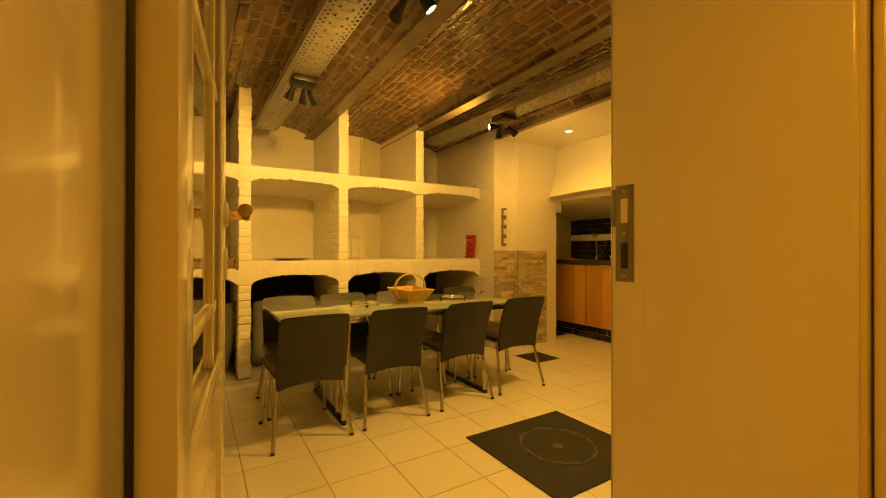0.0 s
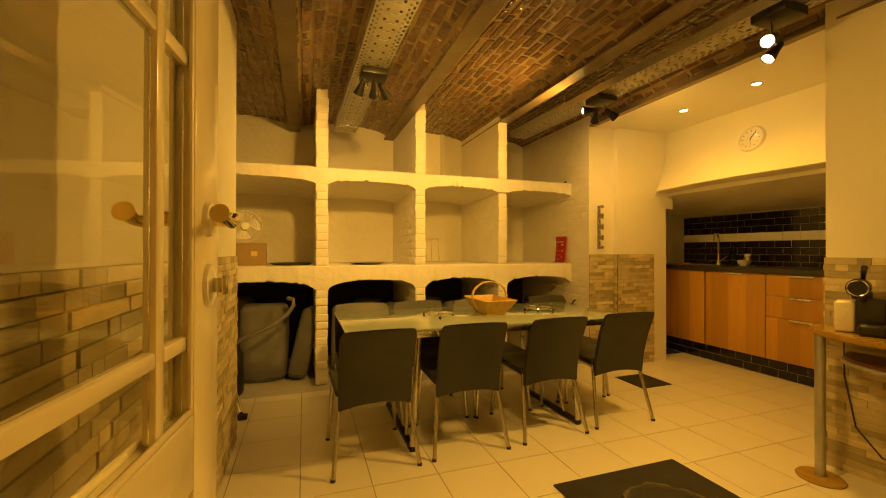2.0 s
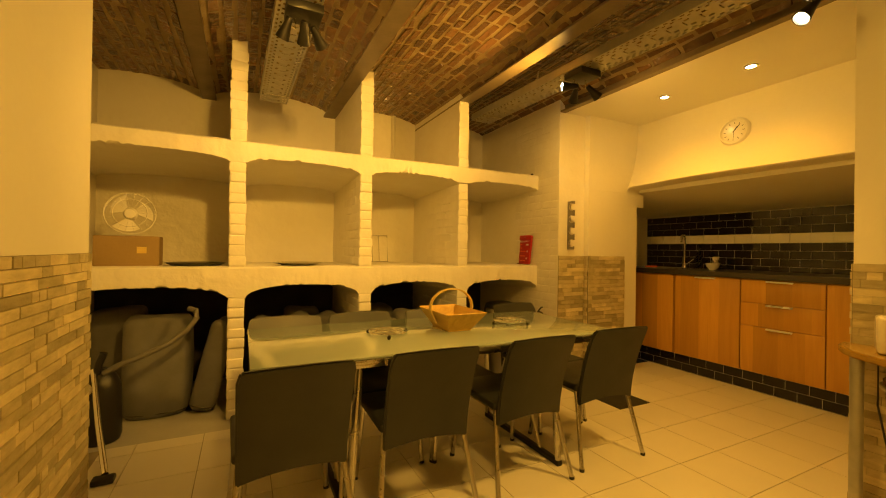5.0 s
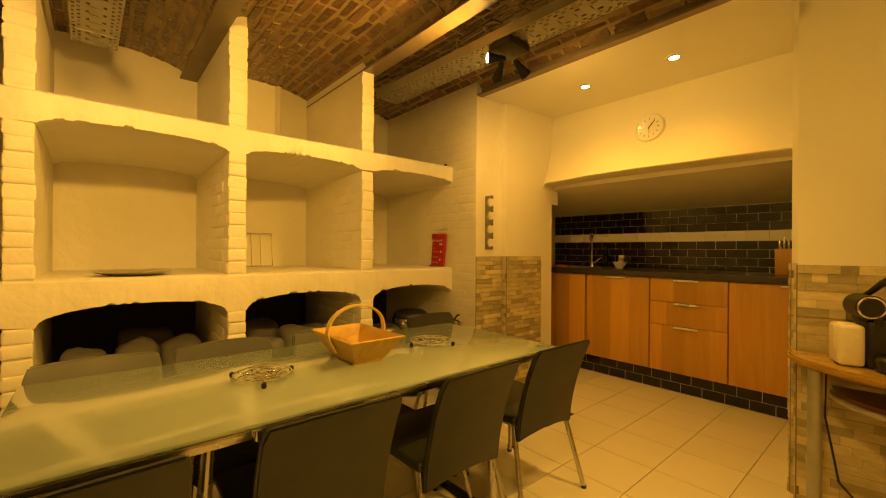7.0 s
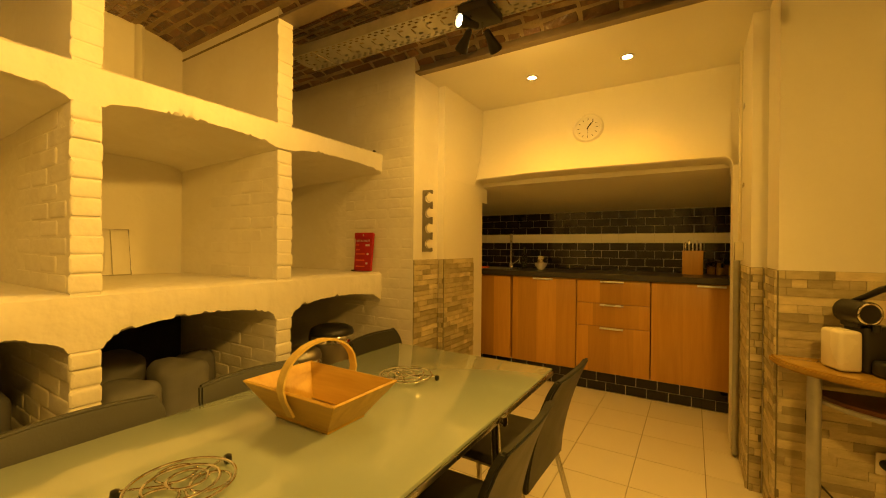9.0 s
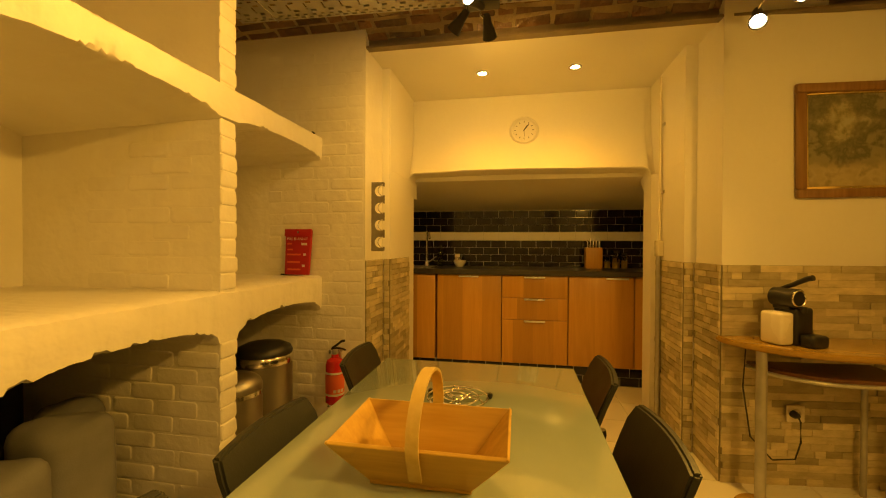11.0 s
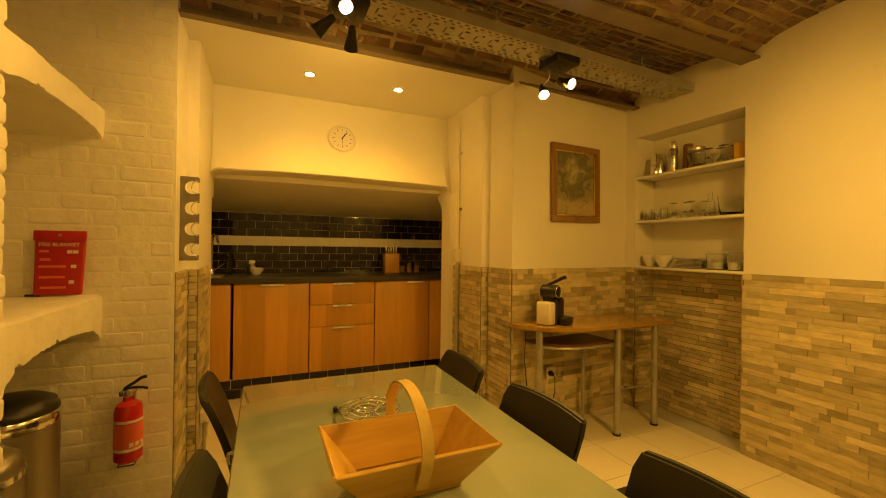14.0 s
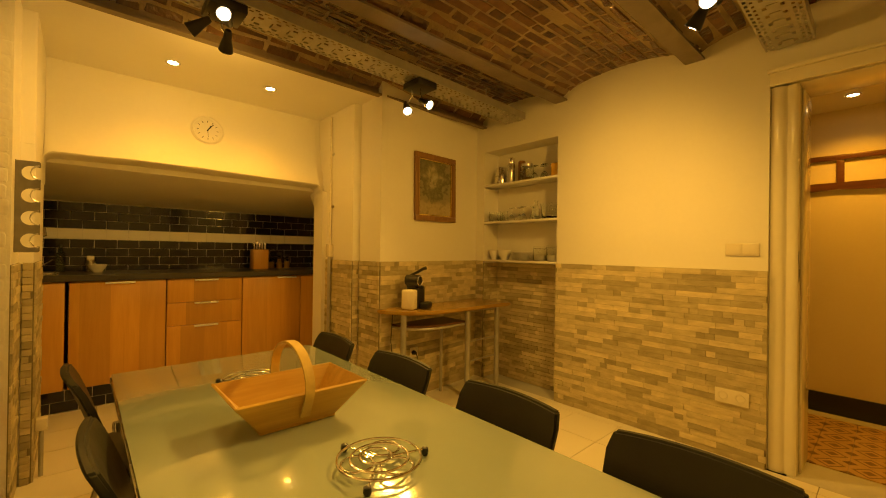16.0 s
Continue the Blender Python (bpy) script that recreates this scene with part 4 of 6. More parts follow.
def downlight(x, y, z):
    d = thing("downlight", "small round recessed ceiling light, lit", "downlight", pose(x, y, z), "recessed ceiling lights")
    part("ring", lathe([(0.030, -0.001), (0.040, -0.001), (0.042, -0.005), (0.038, -0.008), (0.030, -0.006), (0.030, -0.001)], 24), M["satin"], d)
    part("lens", lathe([(0, -0.0035), (0.029, -0.0035), (0.029, -0.001), (0, -0.001)], 20), M["down"], d, "glowing lens")
    return d


downlight(3.474, 2.441, 2.366)
downlight(3.474, 1.84, 2.366)
downlight(0.61, -1.05, 2.30)


# ---- kitchenette things and recess fittings ----
def wall_clock():
    c = thing("wall_clock", "round white wall clock with black pointers", "clock", facing((3.902, 2.157, 2.078), (-1, 0, 0.14)))
    part("case", lathe([(0, 0), (0.106, 0), (0.111, 0.010), (0.107, 0.020), (0.097, 0.026), (0.087, 0.022), (0.085, 0.016), (0, 0.016)], 40), M["white_plastic"], c)
    part("dial", lathe([(0, 0.018), (0.085, 0.018), (0.085, 0.0165), (0, 0.0165)], 40), M["porcelain"], c, "cream dial")
    for k in range(12):
        a = math.radians(30 * k)
        bm = rbox(-0.0022, 0.0022, 0.060, 0.074, 0.0184, 0.0194, 0.0003, 1)
        bmesh.ops.rotate(bm, verts=bm.verts, matrix=Matrix.Rotation(a, 3, "Z"))
        part("hour_mark", bm, M["black"], c)
    for ang, ln, w in ((-33, 0.044, 0.004), (-38, 0.062, 0.003), (-177, 0.055, 0.0012)):
        bm = rbox(-w, w, -0.010, ln, 0.0198, 0.0212, 0.0004, 1)
        bmesh.ops.rotate(bm, verts=bm.verts, matrix=Matrix.Rotation(math.radians(ang), 3, "Z"))
        part("pointer", bm, M["black"], c)
    return c


wall_clock()


def bottle_rack():
    r = thing("bottle_rack", "wall hung steel bottle rack with round holes", "bottle rack", pose(3.115, 3.0895, 1.16, 0, 0, -90))
    clean = [(0.0, 0.0), (0.078, 0.0), (0.085, 0.006)]
    for k in range(4):
        z = 0.055 + k * 0.105
        clean += [(0.085, z - 0.027)] + [(0.054 + 0.033 * math.cos(math.radians(a)), z + 0.033 * math.sin(math.radians(a))) for a in range(-55, -306, -15)] + [(0.085, z + 0.027)]
    clean += [(0.085, 0.419), (0.078, 0.425), (0.0, 0.425)]
    part("plate", prism(clean, -0.014, -0.010, "xz"), M["dark_steel"], r, "brushed steel plate")
    part("back_strip", rbox(0.0, 0.003, -0.0098, 0.02, 0.0, 0.425, 0.001), M["dark_steel"], r)
    for k in range(4):
        z = 0.055 + k * 0.105
        pts = [(0.088 - 0.034 * math.cos(math.radians(a)), -0.045, z + 0.033 * math.sin(math.radians(a))) for a in range(-80, 81, 20)]
        part("cradle", tube(pts, 0.0035, 6), M["satin"], r)
    return r


bottle_rack()


def water_pipe():
    w = thing("water_pipe", "painted water pipe with a grey steel lower run", "pipe")
    part("upper_pipe", tube([(3.66, 1.262, 1.24), (3.66, 1.262, 2.33)], 0.008, 10), M["gloss_white"], w, "cream painted pipe")
    part("lower_pipe", tube([(3.64, 1.275, 0.05), (3.64, 1.275, 1.13)], 0.016, 12), M["galvanised"], w, "grey steel pipe")
    part("junction_box", rbox(3.625, 3.695, 1.2455, 1.285, 1.13, 1.235, 0.006), M["gloss_white"], w)
    for z in (0.35, 0.98, 1.55, 2.0):
        part("clip", rbox(3.62, 3.685, 1.2455, 1.252 if z > 1.2 else 1.258, z, z + 0.02, 0.002), M["satin"], w)
    part("elbow", tube([(3.64, 1.275, 0.06), (3.64, 1.275, 0.022), (3.66, 1.275, 0.014), (3.74, 1.275, 0.014)], 0.014, 10), M["galvanised"], w)
    return w


water_pipe()
tap = thing("kitchen_tap", "tall chrome kitchen tap by the sink", "tap", pose(4.80, 3.12, 0.983))
part("base", lathe([(0, 0), (0.028, 0), (0.026, 0.02), (0.018, 0.05), (0, 0.05)], 20), M["chrome"], tap)
part("spout", tube([(0, 0, 0.04), (0, 0, 0.30), (-0.02, -0.01, 0.34), (-0.07, -0.03, 0.36), (-0.13, -0.05, 0.34), (-0.15, -0.06, 0.28)], 0.011, 12), M["chrome"], tap)
part("lever", tube([(0, -0.02, 0.04), (0.0, -0.06, 0.07), (0.0, -0.10, 0.10)], 0.006, 8), M["chrome"], tap)
sink = thing("kitchen_sink", "small steel sink set in the worktop", "sink", pose(4.60, 3.18, 0.9835))
part("rim", rbox(-0.18, 0.18, -0.2, 0.2, 0.0, 0.004, 0.002), M["satin"], sink)
part("basin", rbox(-0.15, 0.15, -0.17, 0.17, 0.0042, 0.006, 0.001), M["galvanised"], sink)


def bottle(name, x, y, z, r, h, neck, mat, label):
    b = thing(name, label, "bottle", pose(x, y, z))
    part("body", lathe([(0, 0), (r, 0), (r, h * 0.6), (r * 0.8, h * 0.68), (neck, h * 0.78), (neck, h * 0.92), (0, h * 0.92)], 18), mat, b)
    part("cap", lathe([(0, h * 0.921), (neck * 1.25, h * 0.921), (neck * 1.25, h), (0, h)], 14), M["black"], b)
    return b


M["green_glass"] = clear_glass("bottle_glass", (0.35, 0.45, 0.3), 0.05)
bottle("soap_bottle", 4.82, 2.98, 0.983, 0.028, 0.22, 0.010, M["green_glass"], "green soap bottle beside the tap")
cup = thing("storage_tin", "small grey tin standing on the worktop", "tin", pose(4.80, 2.80, 0.983))
part("body", lathe([(0, 0), (0.035, 0), (0.035, 0.10), (0.031, 0.10), (0.031, 0.01), (0, 0.01)], 20), M["satin"], cup)
part("sponge", rbox(-0.018, 0.018, -0.025, 0.025, 0.012, 0.13, 0.006), M["cream_plastic"], cup, "pale sponge")


def bowl(x, y, z, r, h, group=""):
    b = new("bowl", mesh_of("bowl", lathe([(0, 0), (r * 0.45, 0), (r * 0.5, 0.006), (r * 0.85, h * 0.55), (r, h), (r * 0.95, h), (r * 0.8, h * 0.58), (r * 0.4, 0.012), (0, 0.010)], 28), M["porcelain"], 50))
    b.matrix_basis = pose(x, y, z)
    return tagged(b, "plain white porcelain bowl, empty", "bowl", group)


bowl(4.68, 2.76, 0.983, 0.065, 0.065)
soap = new("dish_cloth", mesh_of("dish_cloth", rbox(4.45, 4.53, 3.24, 3.34, 0.984, 1.005, 0.009, 3), M["orange_label"], 50))
tagged(soap, "crumpled pinkish cloth on the worktop", "cloth")
block = thing("knife_block", "wooden knife block full of knives", "knife block", pose(4.78, 1.49, 0.983))
part("block", rbox(-0.06, 0.06, -0.075, 0.075, 0, 0.20, 0.006), M["oak"], block)
for k in range(5):
    y = -0.055 + k * 0.027
    part("knife_handle", rbox(-0.012, 0.012, y - 0.007, y + 0.007, 0.201, 0.27 + 0.02 * (k % 2), 0.004), M["satin"], block, "steel knife handle")
for k, (x, y, r, h) in enumerate(((4.80, 1.36, 0.030, 0.13), (4.74, 1.30, 0.028, 0.12), (4.82, 1.27, 0.030, 0.17), (4.74, 1.22, 0.026, 0.15))):
    j = thing("spice_jar", "small glass spice jar with dark lid", "jar", pose(x, y, 0.983), "spice jars on the worktop")
    part("jar", lathe([(0, 0), (r, 0), (r, h * 0.75), (r * 0.8, h * 0.85), (0, h * 0.85)], 16), M["glass"], j)
    part("contents", lathe([(0, 0.004), (r * 0.85, 0.004), (r * 0.85, h * 0.5), (0, h * 0.5)], 14), M["basket_wood"], j, "brown spice")
    part("lid", lathe([(0, h * 0.851), (r * 0.85, h * 0.851), (r * 0.85, h), (0, h)], 16), M["black"], j)

# ---- wall things ----
def text_mesh(words, size, material, extrude=0.0004):
    cu = bpy.data.curves.new("lettering", "FONT")
    cu.body, cu.size, cu.extrude, cu.align_x = words, size, extrude, "CENTER"
    ob = bpy.data.objects.new("lettering", cu)
    scene.collection.objects.link(ob)
    bpy.context.view_layer.update()
    me = bpy.data.meshes.new_from_object(ob.evaluated_get(bpy.context.evaluated_depsgraph_get()))
    bpy.data.objects.remove(ob)
    bpy.data.curves.remove(cu)
    me.materials.clear()
    me.materials.append(material)
    return me


def fire_blanket():
    b = thing("fire_blanket", "red fire blanket pouch leaning on the white wall", "fire blanket", facing((2.965, 3.50, 1.012), (-1, 0, 0.08)))
    bm = rbox(-0.085, 0.085, 0.004, 0.275, 0.0, 0.022, 0.007, 3)
    for v in bm.verts:
        if 0.03 < v.co.y < 0.23 and v.co.z > 0.01:
            v.co.z += 0.006 * math.sin(v.co.x * 60) * math.sin(v.co.y * 40)
        v.co.x *= 1 - 0.10 * (0.275 - v.co.y) / 0.275 * (1 if v.co.x > 0 else 0.3)
    part("pouch", bm, M["red_cloth"], b)
    part("flap", rbox(-0.088, 0.088, 0.235, 0.279, 0.0225, 0.027, 0.002), M["red_cloth"], b)
    part("eyelet", lathe([(0, 0.0272), (0.006, 0.0272), (0.006, 0.029), (0, 0.029)], 12), M["satin"], b, m=pose(0, 0.26, 0))
    t = new("lettering", text_mesh("FIRE BLANKET", 0.0215, M["print_white"]))
    t.parent, t.matrix_basis = b, pose(0, 0.212, 0.0305)
    tagged(t, "white printed words")
    for y, w, x in ((0.19, 0.03, -0.05), (0.155, 0.035, -0.045), (0.125, 0.09, -0.02), (0.080, 0.085, -0.02), (0.036, 0.085, -0.015)):
        part("print_bar", rbox(x - w / 2, x + w / 2, y - 0.005, y + 0.005, 0.0296, 0.0304, 0.0002, 1), M["orange_label"], b)
    for x, y in ((0.035, 0.188), (0.055, 0.188), (0.05, 0.125), (0.045, 0.058)):
        part("print_mark", rbox(x - 0.009, x + 0.009, y - 0.007, y + 0.007, 0.0296, 0.0305, 0.0003, 1), M["print_white"], b)
    part("tab", rbox(-0.11, -0.06, 0.0, 0.010, 0.008, 0.018, 0.003), M["black"], b, "black pull tab")
    return b


fire_blanket()


def extinguisher():
    e = thing("fire_extinguisher", "red fire extinguisher hung on the brick wall", "fire extinguisher", pose(2.925, 3.245, 0.275))
    part("cylinder", lathe([(0, 0.0), (0.042, 0.0), (0.053, 0.012), (0.053, 0.225), (0.046, 0.252), (0.022, 0.268), (0.020, 0.285), (0, 0.285)], 32), M["red"], e)
    part("label", lathe([(0.0536, 0.065), (0.0540, 0.065), (0.0540, 0.175), (0.0536, 0.175)], 32), M["orange_label"], e, "orange paper label")
    for z in (0.055, 0.178):
        part("label_band", lathe([(0.0538, z), (0.0542, z), (0.0542, z + 0.012), (0.0538, z + 0.012)], 32), M["print_white"], e)
    for k in range(3):
        a = math.radians(205 + 24 * k)
        part("pictogram", rbox(-0.008, 0.008, -0.0004, 0.0004, 0.0, 0.018, 0.0002, 1), M["print_white"], e, m=pose(0.0546 * math.cos(a), 0.0546 * math.sin(a), 0.075, 0, 0, math.degrees(a) + 90))
    part("valve", lathe([(0, 0.285), (0.016, 0.285), (0.018, 0.30), (0.012, 0.318), (0, 0.318)], 16), M["satin"], e)
    part("lever", tube([(0.0, 0.02, 0.315), (-0.01, -0.02, 0.325), (-0.02, -0.055, 0.325), (-0.02, -0.075, 0.318)], 0.006, 8), M["black"], e)
    part("carry_handle", tube([(0.0, 0.015, 0.322), (-0.01, -0.02, 0.345), (-0.02, -0.05, 0.368), (-0.02, -0.07, 0.372)], 0.007, 8), M["black"], e)
    part("gauge", lathe([(0, 0), (0.011, 0), (0.011, 0.01), (0, 0.01)], 16), M["black"], e, m=facing((-0.012, 0.02, 0.302), (-0.6, 0.8, 0)))
    part("wall_bracket", rbox(0.045, 0.074, -0.015, 0.015, 0.10, 0.30, 0.002), M["satin"], e)
    part("foot_clip", tube([(0.06, -0.03, 0.0), (-0.03, -0.03, -0.012), (-0.03, 0.03, -0.012), (0.06, 0.03, 0.0)], 0.003, 6), M["black"], e)
    return e


extinguisher()


def painting():
    p = thing("framed_painting", "dim landscape painting in a brown wooden frame", "painting", facing((3.0625, 0.595, 1.727), (-1, -0.11, 0)) @ pose(0, 0, 0, 0, 0, 1.0))
    w, h, b = 0.252, 0.283, 0.044
    for x0, x1, y0, y1 in ((-w, w, h - b, h), (-w, w, -h, -h + b), (-w, -w + b, -h + b, h - b), (w - b, w, -h + b, h - b)):
        part("frame_bar", rbox(x0, x1, y0, y1, 0.002, 0.028, 0.006, 2), M["frame_wood"], p)
    i = w - b
    for x0, x1, y0, y1 in ((-i, i, h - b - 0.012, h - b), (-i, i, -h + b, -h + b + 0.012), (-i, -i + 0.012, -h + b + 0.012, h - b - 0.012), (i - 0.012, i, -h + b + 0.012, h - b - 0.012)):
        part("gilt_slip", rbox(x0, x1, y0, y1, 0.004, 0.018, 0.002), M["brass"], p)
    bm = box(bmesh.new(), -i, i, -h + b, h - b, 0.003, 0.008)
    for v in bm.verts:
        v.co = Vector((v.co.x, -v.co.z, v.co.y))
    part("canvas", bm, canvas("landscape"), p, "faded landscape with trees", m=Matrix.Rotation(math.pi / 2, 4, "X").inverted())
    return p


painting()


def socket(m, gangs, label):
    s = thing("wall_socket", label, "socket", m)
    part("plate", rbox(-0.042 * gangs, 0.042 * gangs, -0.042, 0.042, 0.0, 0.010, 0.004), M["cream_plastic"], s)
    for g in range(gangs):
        x = (g - (gangs - 1) / 2) * 0.084
        part("recess", lathe([(0, 0.0104), (0.019, 0.0104), (0.021, 0.0130), (0.024, 0.0130), (0.025, 0.0104)], 20), M["cream_plastic"], s, m=pose(x, 0, 0))
    return s


socket(facing((1.045, 0.0165, 0.365), (0, 1, 0)), 2, "cream double wall socket on stone cladding")
plate = thing("switch_plate", "cream blank switch plate above the stone cladding", "switch", facing((1.005, 0.0005, 1.225), (0, 1, 0)))
part("plate", rbox(-0.082, 0.082, -0.036, 0.036, 0.0, 0.010, 0.004), M["cream_plastic"], plate)
part("rocker", rbox(-0.075, -0.003, -0.028, 0.028, 0.0102, 0.013, 0.002), M["cream_plastic"], plate)
part("rocker", rbox(0.003, 0.075, -0.028, 0.028, 0.0102, 0.013, 0.002), M["cream_plastic"], plate)
socket(facing((3.012, 0.84, 0.37), (-1, -0.11, 0)), 1, "white wall socket with a black plug")
plug = thing("power_cord", "black plug and cord of the coffee machine", "cord")
part("plug", lathe([(0, 0), (0.018, 0), (0.018, 0.02), (0.010, 0.035), (0, 0.035)], 16), M["black"], plug, m=facing((2.998, 0.855, 0.372), (-1, -0.11, 0)))
part("cord", tube([(2.965, 0.853, 0.372), (2.95, 0.85, 0.35), (2.955, 0.845, 0.25), (2.97, 0.86, 0.16), (2.985, 0.95, 0.14), (2.985, 1.05, 0.25), (2.975, 1.09, 0.5), (2.96, 1.085, 0.72), (2.94, 1.06, 0.752)], 0.004, 8), M["black"], plug)

# dark framed board on the wall behind the door
mirror = thing("wall_mirror", "tall narrow black framed mirror on the plaster wall", "mirror", facing((-0.0395, 1.43, 1.66), (1, 0, 0)))
part("frame", rbox(-0.12, 0.12, -0.35, 0.35, 0.0, 0.030, 0.004), M["black_metal"], mirror)
part("ledge", rbox(-0.14, 0.14, -0.372, -0.3505, 0.0, 0.05, 0.003), M["black_metal"], mirror)
part("glass", rbox(-0.095, 0.095, -0.325, 0.325, 0.0303, 0.032, 0.0005), M["black_tile"], mirror, "dark reflecting glass")

# ---- bar table corner ----
def bar_table():
    t = thing("bar_table", "wooden topped bar table with rounded end and grey tube legs", "table")
    out = [(3.085, 0.04), (2.665, 0.04), (2.655, 0.55)]
    out += [(2.655 + 0.33 * (1 - math.cos(math.radians(a))), 0.80 + 0.41 * math.sin(math.radians(a))) for a in range(0, 91, 10)]
    out += [(2.992, 1.14)]
    bm = prism(out, 0.722, 0.750)
    bmesh.ops.bevel(bm, geom=[e for e in bm.edges if abs(e.verts[0].co.z - e.verts[1].co.z) < 1e-5], offset=0.007, segments=2, affect="EDGES")
    part("tabletop", bm, M["table_wood"], t, "varnished wooden top")
    for x, y in ((2.715, 0.52), (2.735, 0.14), (2.80, 1.10)):
        part("leg", tube([(x, y, 0.012), (x, y, 0.7215)], 0.022, 14), M["galvanised"], t, "grey painted steel tube")
    part("foot_disc", lathe([(0, 0), (0.095, 0), (0.098, 0.006), (0.090, 0.014), (0.03, 0.018), (0, 0.018)], 32, (2.80, 1.10, 0)), M["table_wood"], t, "round wooden foot plate")
    for y in (0.52, 0.14):
        part("foot_cap", lathe([(0, 0), (0.026, 0), (0.026, 0.012), (0, 0.012)], 16, (2.715 if y > 0.3 else 2.735, y, 0)), M["black"], t)
    low = [(3.02, 0.52), (2.745, 0.52), (2.735, 0.70)]
    low += [(2.735 + 0.25 * (1 - math.cos(math.radians(a))), 0.80 + 0.27 * math.sin(math.radians(a))) for a in range(0, 91, 10)]
    part("under_shelf", prism(low, 0.610, 0.628), M["dark_wood"], t, "dark brown shelf under the top")
    part("shelf_rim", tube([(x - 0.004, y, 0.604) for x, y in low[1:]], 0.010, 8), M["galvanised"], t)
    part("leg", tube([(2.99, 0.56, 0.0), (2.99, 0.56, 0.609)], 0.013, 12), M["galvanised"], t)
    part("apron", tube([(2.735, 0.15, 0.705), (2.715, 0.51, 0.705)], 0.008, 8), M["galvanised"], t)
    part("rung", tube([(2.735, 0.15, 0.46), (2.715, 0.51, 0.46)], 0.006, 8), M["galvanised"], t)
    part("rung", tube([(2.735, 0.15, 0.30), (2.715, 0.51, 0.30)], 0.006, 8), M["galvanised"], t)
    return t


def coffee_machine():
    c = thing("coffee_machine", "black and cream capsule coffee machine on the bar table", "coffee machine", pose(2.86, 0.965, 0.7503, 0, 0, 22))
    body = rbox(-0.055, 0.055, -0.085, 0.020, 0.0, 0.170, 0.015, 3)
    part("body", body, M["black"], c)
    part("water_tank", rbox(-0.050, 0.055, 0.021, 0.095, 0.002, 0.150, 0.014, 3), M["cream_plastic"], c, "cream side tank")
    part("cup_tray", rbox(-0.120, -0.056, -0.085, 0.010, 0.0, 0.055, 0.014, 3), M["black"], c)
    part("brew_head", tube([(0.05, 0.012, 0.215), (-0.058, 0.012, 0.215)], 0.043, 24), M["black"], c)
    part("neck", rbox(-0.035, 0.045, -0.035, 0.035, 0.16, 0.195, 0.008), M["black"], c)
    part("head_ring", tube([(-0.0595, 0.012 + 0.036 * math.cos(a), 0.215 + 0.036 * math.sin(a)) for a in (2 * math.pi * k / 28 for k in range(28))], 0.004, 8, True), M["chrome"], c, "chrome ring")
    part("lever", tube([(0.03, 0.0, 0.252), (-0.02, -0.005, 0.275), (-0.075, -0.01, 0.305), (-0.10, -0.012, 0.312)], lambda u: 0.009 + 0.004 * u, 10), M["black"], c)
    part("spout", tube([(-0.072, 0, 0.18), (-0.072, 0, 0.155)], 0.011, 12), M["black"], c)
    return c


bar_table()
coffee_machine()

# ---- niche ----
for k, z in enumerate((1.118, 1.475, 1.822)):
    b = new("niche_shelf", mesh_of("niche_shelf", rbox(2.2355, 3.0295, -0.199, 0.006, z - 0.018, z, 0.002), M["white_plastic"], 40))
    tagged(b, "white painted shelf board in the wall niche", "shelf", "boards in the niche")
for k in range(3):
    z = (1.09, 1.445, 1.79)[k]
    for x in (2.2365, 3.0155):
        r = new("shelf_bracket", mesh_of("shelf_bracket", rbox(x, x + 0.013, -0.19, -0.02, z - 0.006, z + 0.0095, 0.002), M["white_plastic"], 40))
        tagged(r, "small white batten under the niche shelf", "batten", "battens in the niche")
Z1, Z2, Z3 = 1.1183, 1.4753, 1.8223


def glass_vessel(name, x, y, z, prof, label, cat, group="", contents=None, lid=None):
    t = thing(name, label, cat, pose(x, y, z), group)
    part("vessel", lathe(prof, 22), M["glass"], t)
    if contents:
        r, h, mat = contents
        part("contents", lathe([(0, 0.006), (r, 0.006), (r, h), (0, h * 1.05)], 16), mat, t)
    if lid:
        r, z0, z1, mat = lid
        part("lid", lathe([(0, z0), (r, z0), (r * 1.02, (z0 + z1) / 2), (r, z1), (0, z1)], 22), mat, t)
    return t


def hollow(r, h, th=0.003, foot=0.005):
    return [(0, 0), (r * 0.94, 0), (r, 0.006), (r, h), (r - th, h), (r - th, foot + 0.003), (0, foot)]


# lower board: bowls, plates, storage jars
bowl(2.955, -0.08, Z1, 0.062, 0.085, "bowls in the niche")
bowl(2.83, -0.07, Z1, 0.068, 0.09, "bowls in the niche")
bowl(2.90, -0.15, Z1, 0.060, 0.085, "bowls in the niche")
for k in range(8):
    p = new("plate", mesh_of("plate", lathe([(0, 0), (0.055, 0), (0.092, 0.007), (0.100, 0.009), (0.099, 0.0105), (0.090, 0.009), (0.054, 0.003), (0, 0.003)], 32), M["porcelain"], 40))
    p.matrix_basis = pose(2.65, -0.085, Z1 + 0.0088 * k)
    tagged(p, "white porcelain plate in a stack", "plate", "stacked plates")
for x, r, h in ((2.455, 0.060, 0.125), (2.325, 0.058, 0.135)):
    j = glass_vessel("storage_jar", x, -0.09, Z1, hollow(r, h * 0.86), "clip top glass storage jar", "jar", "storage jars", (r * 0.85, h * 0.4, M["porcelain"]), (r * 0.92, h * 0.861, h, M["glass"]))
    part("wire_clip", tube([(0.92 * r * math.cos(a) * 1.12, 0.92 * r * math.sin(a) * 1.12, h * 0.84) for a in (2 * math.pi * k / 18 for k in range(18))], 0.0022, 6, True), M["satin"], j)
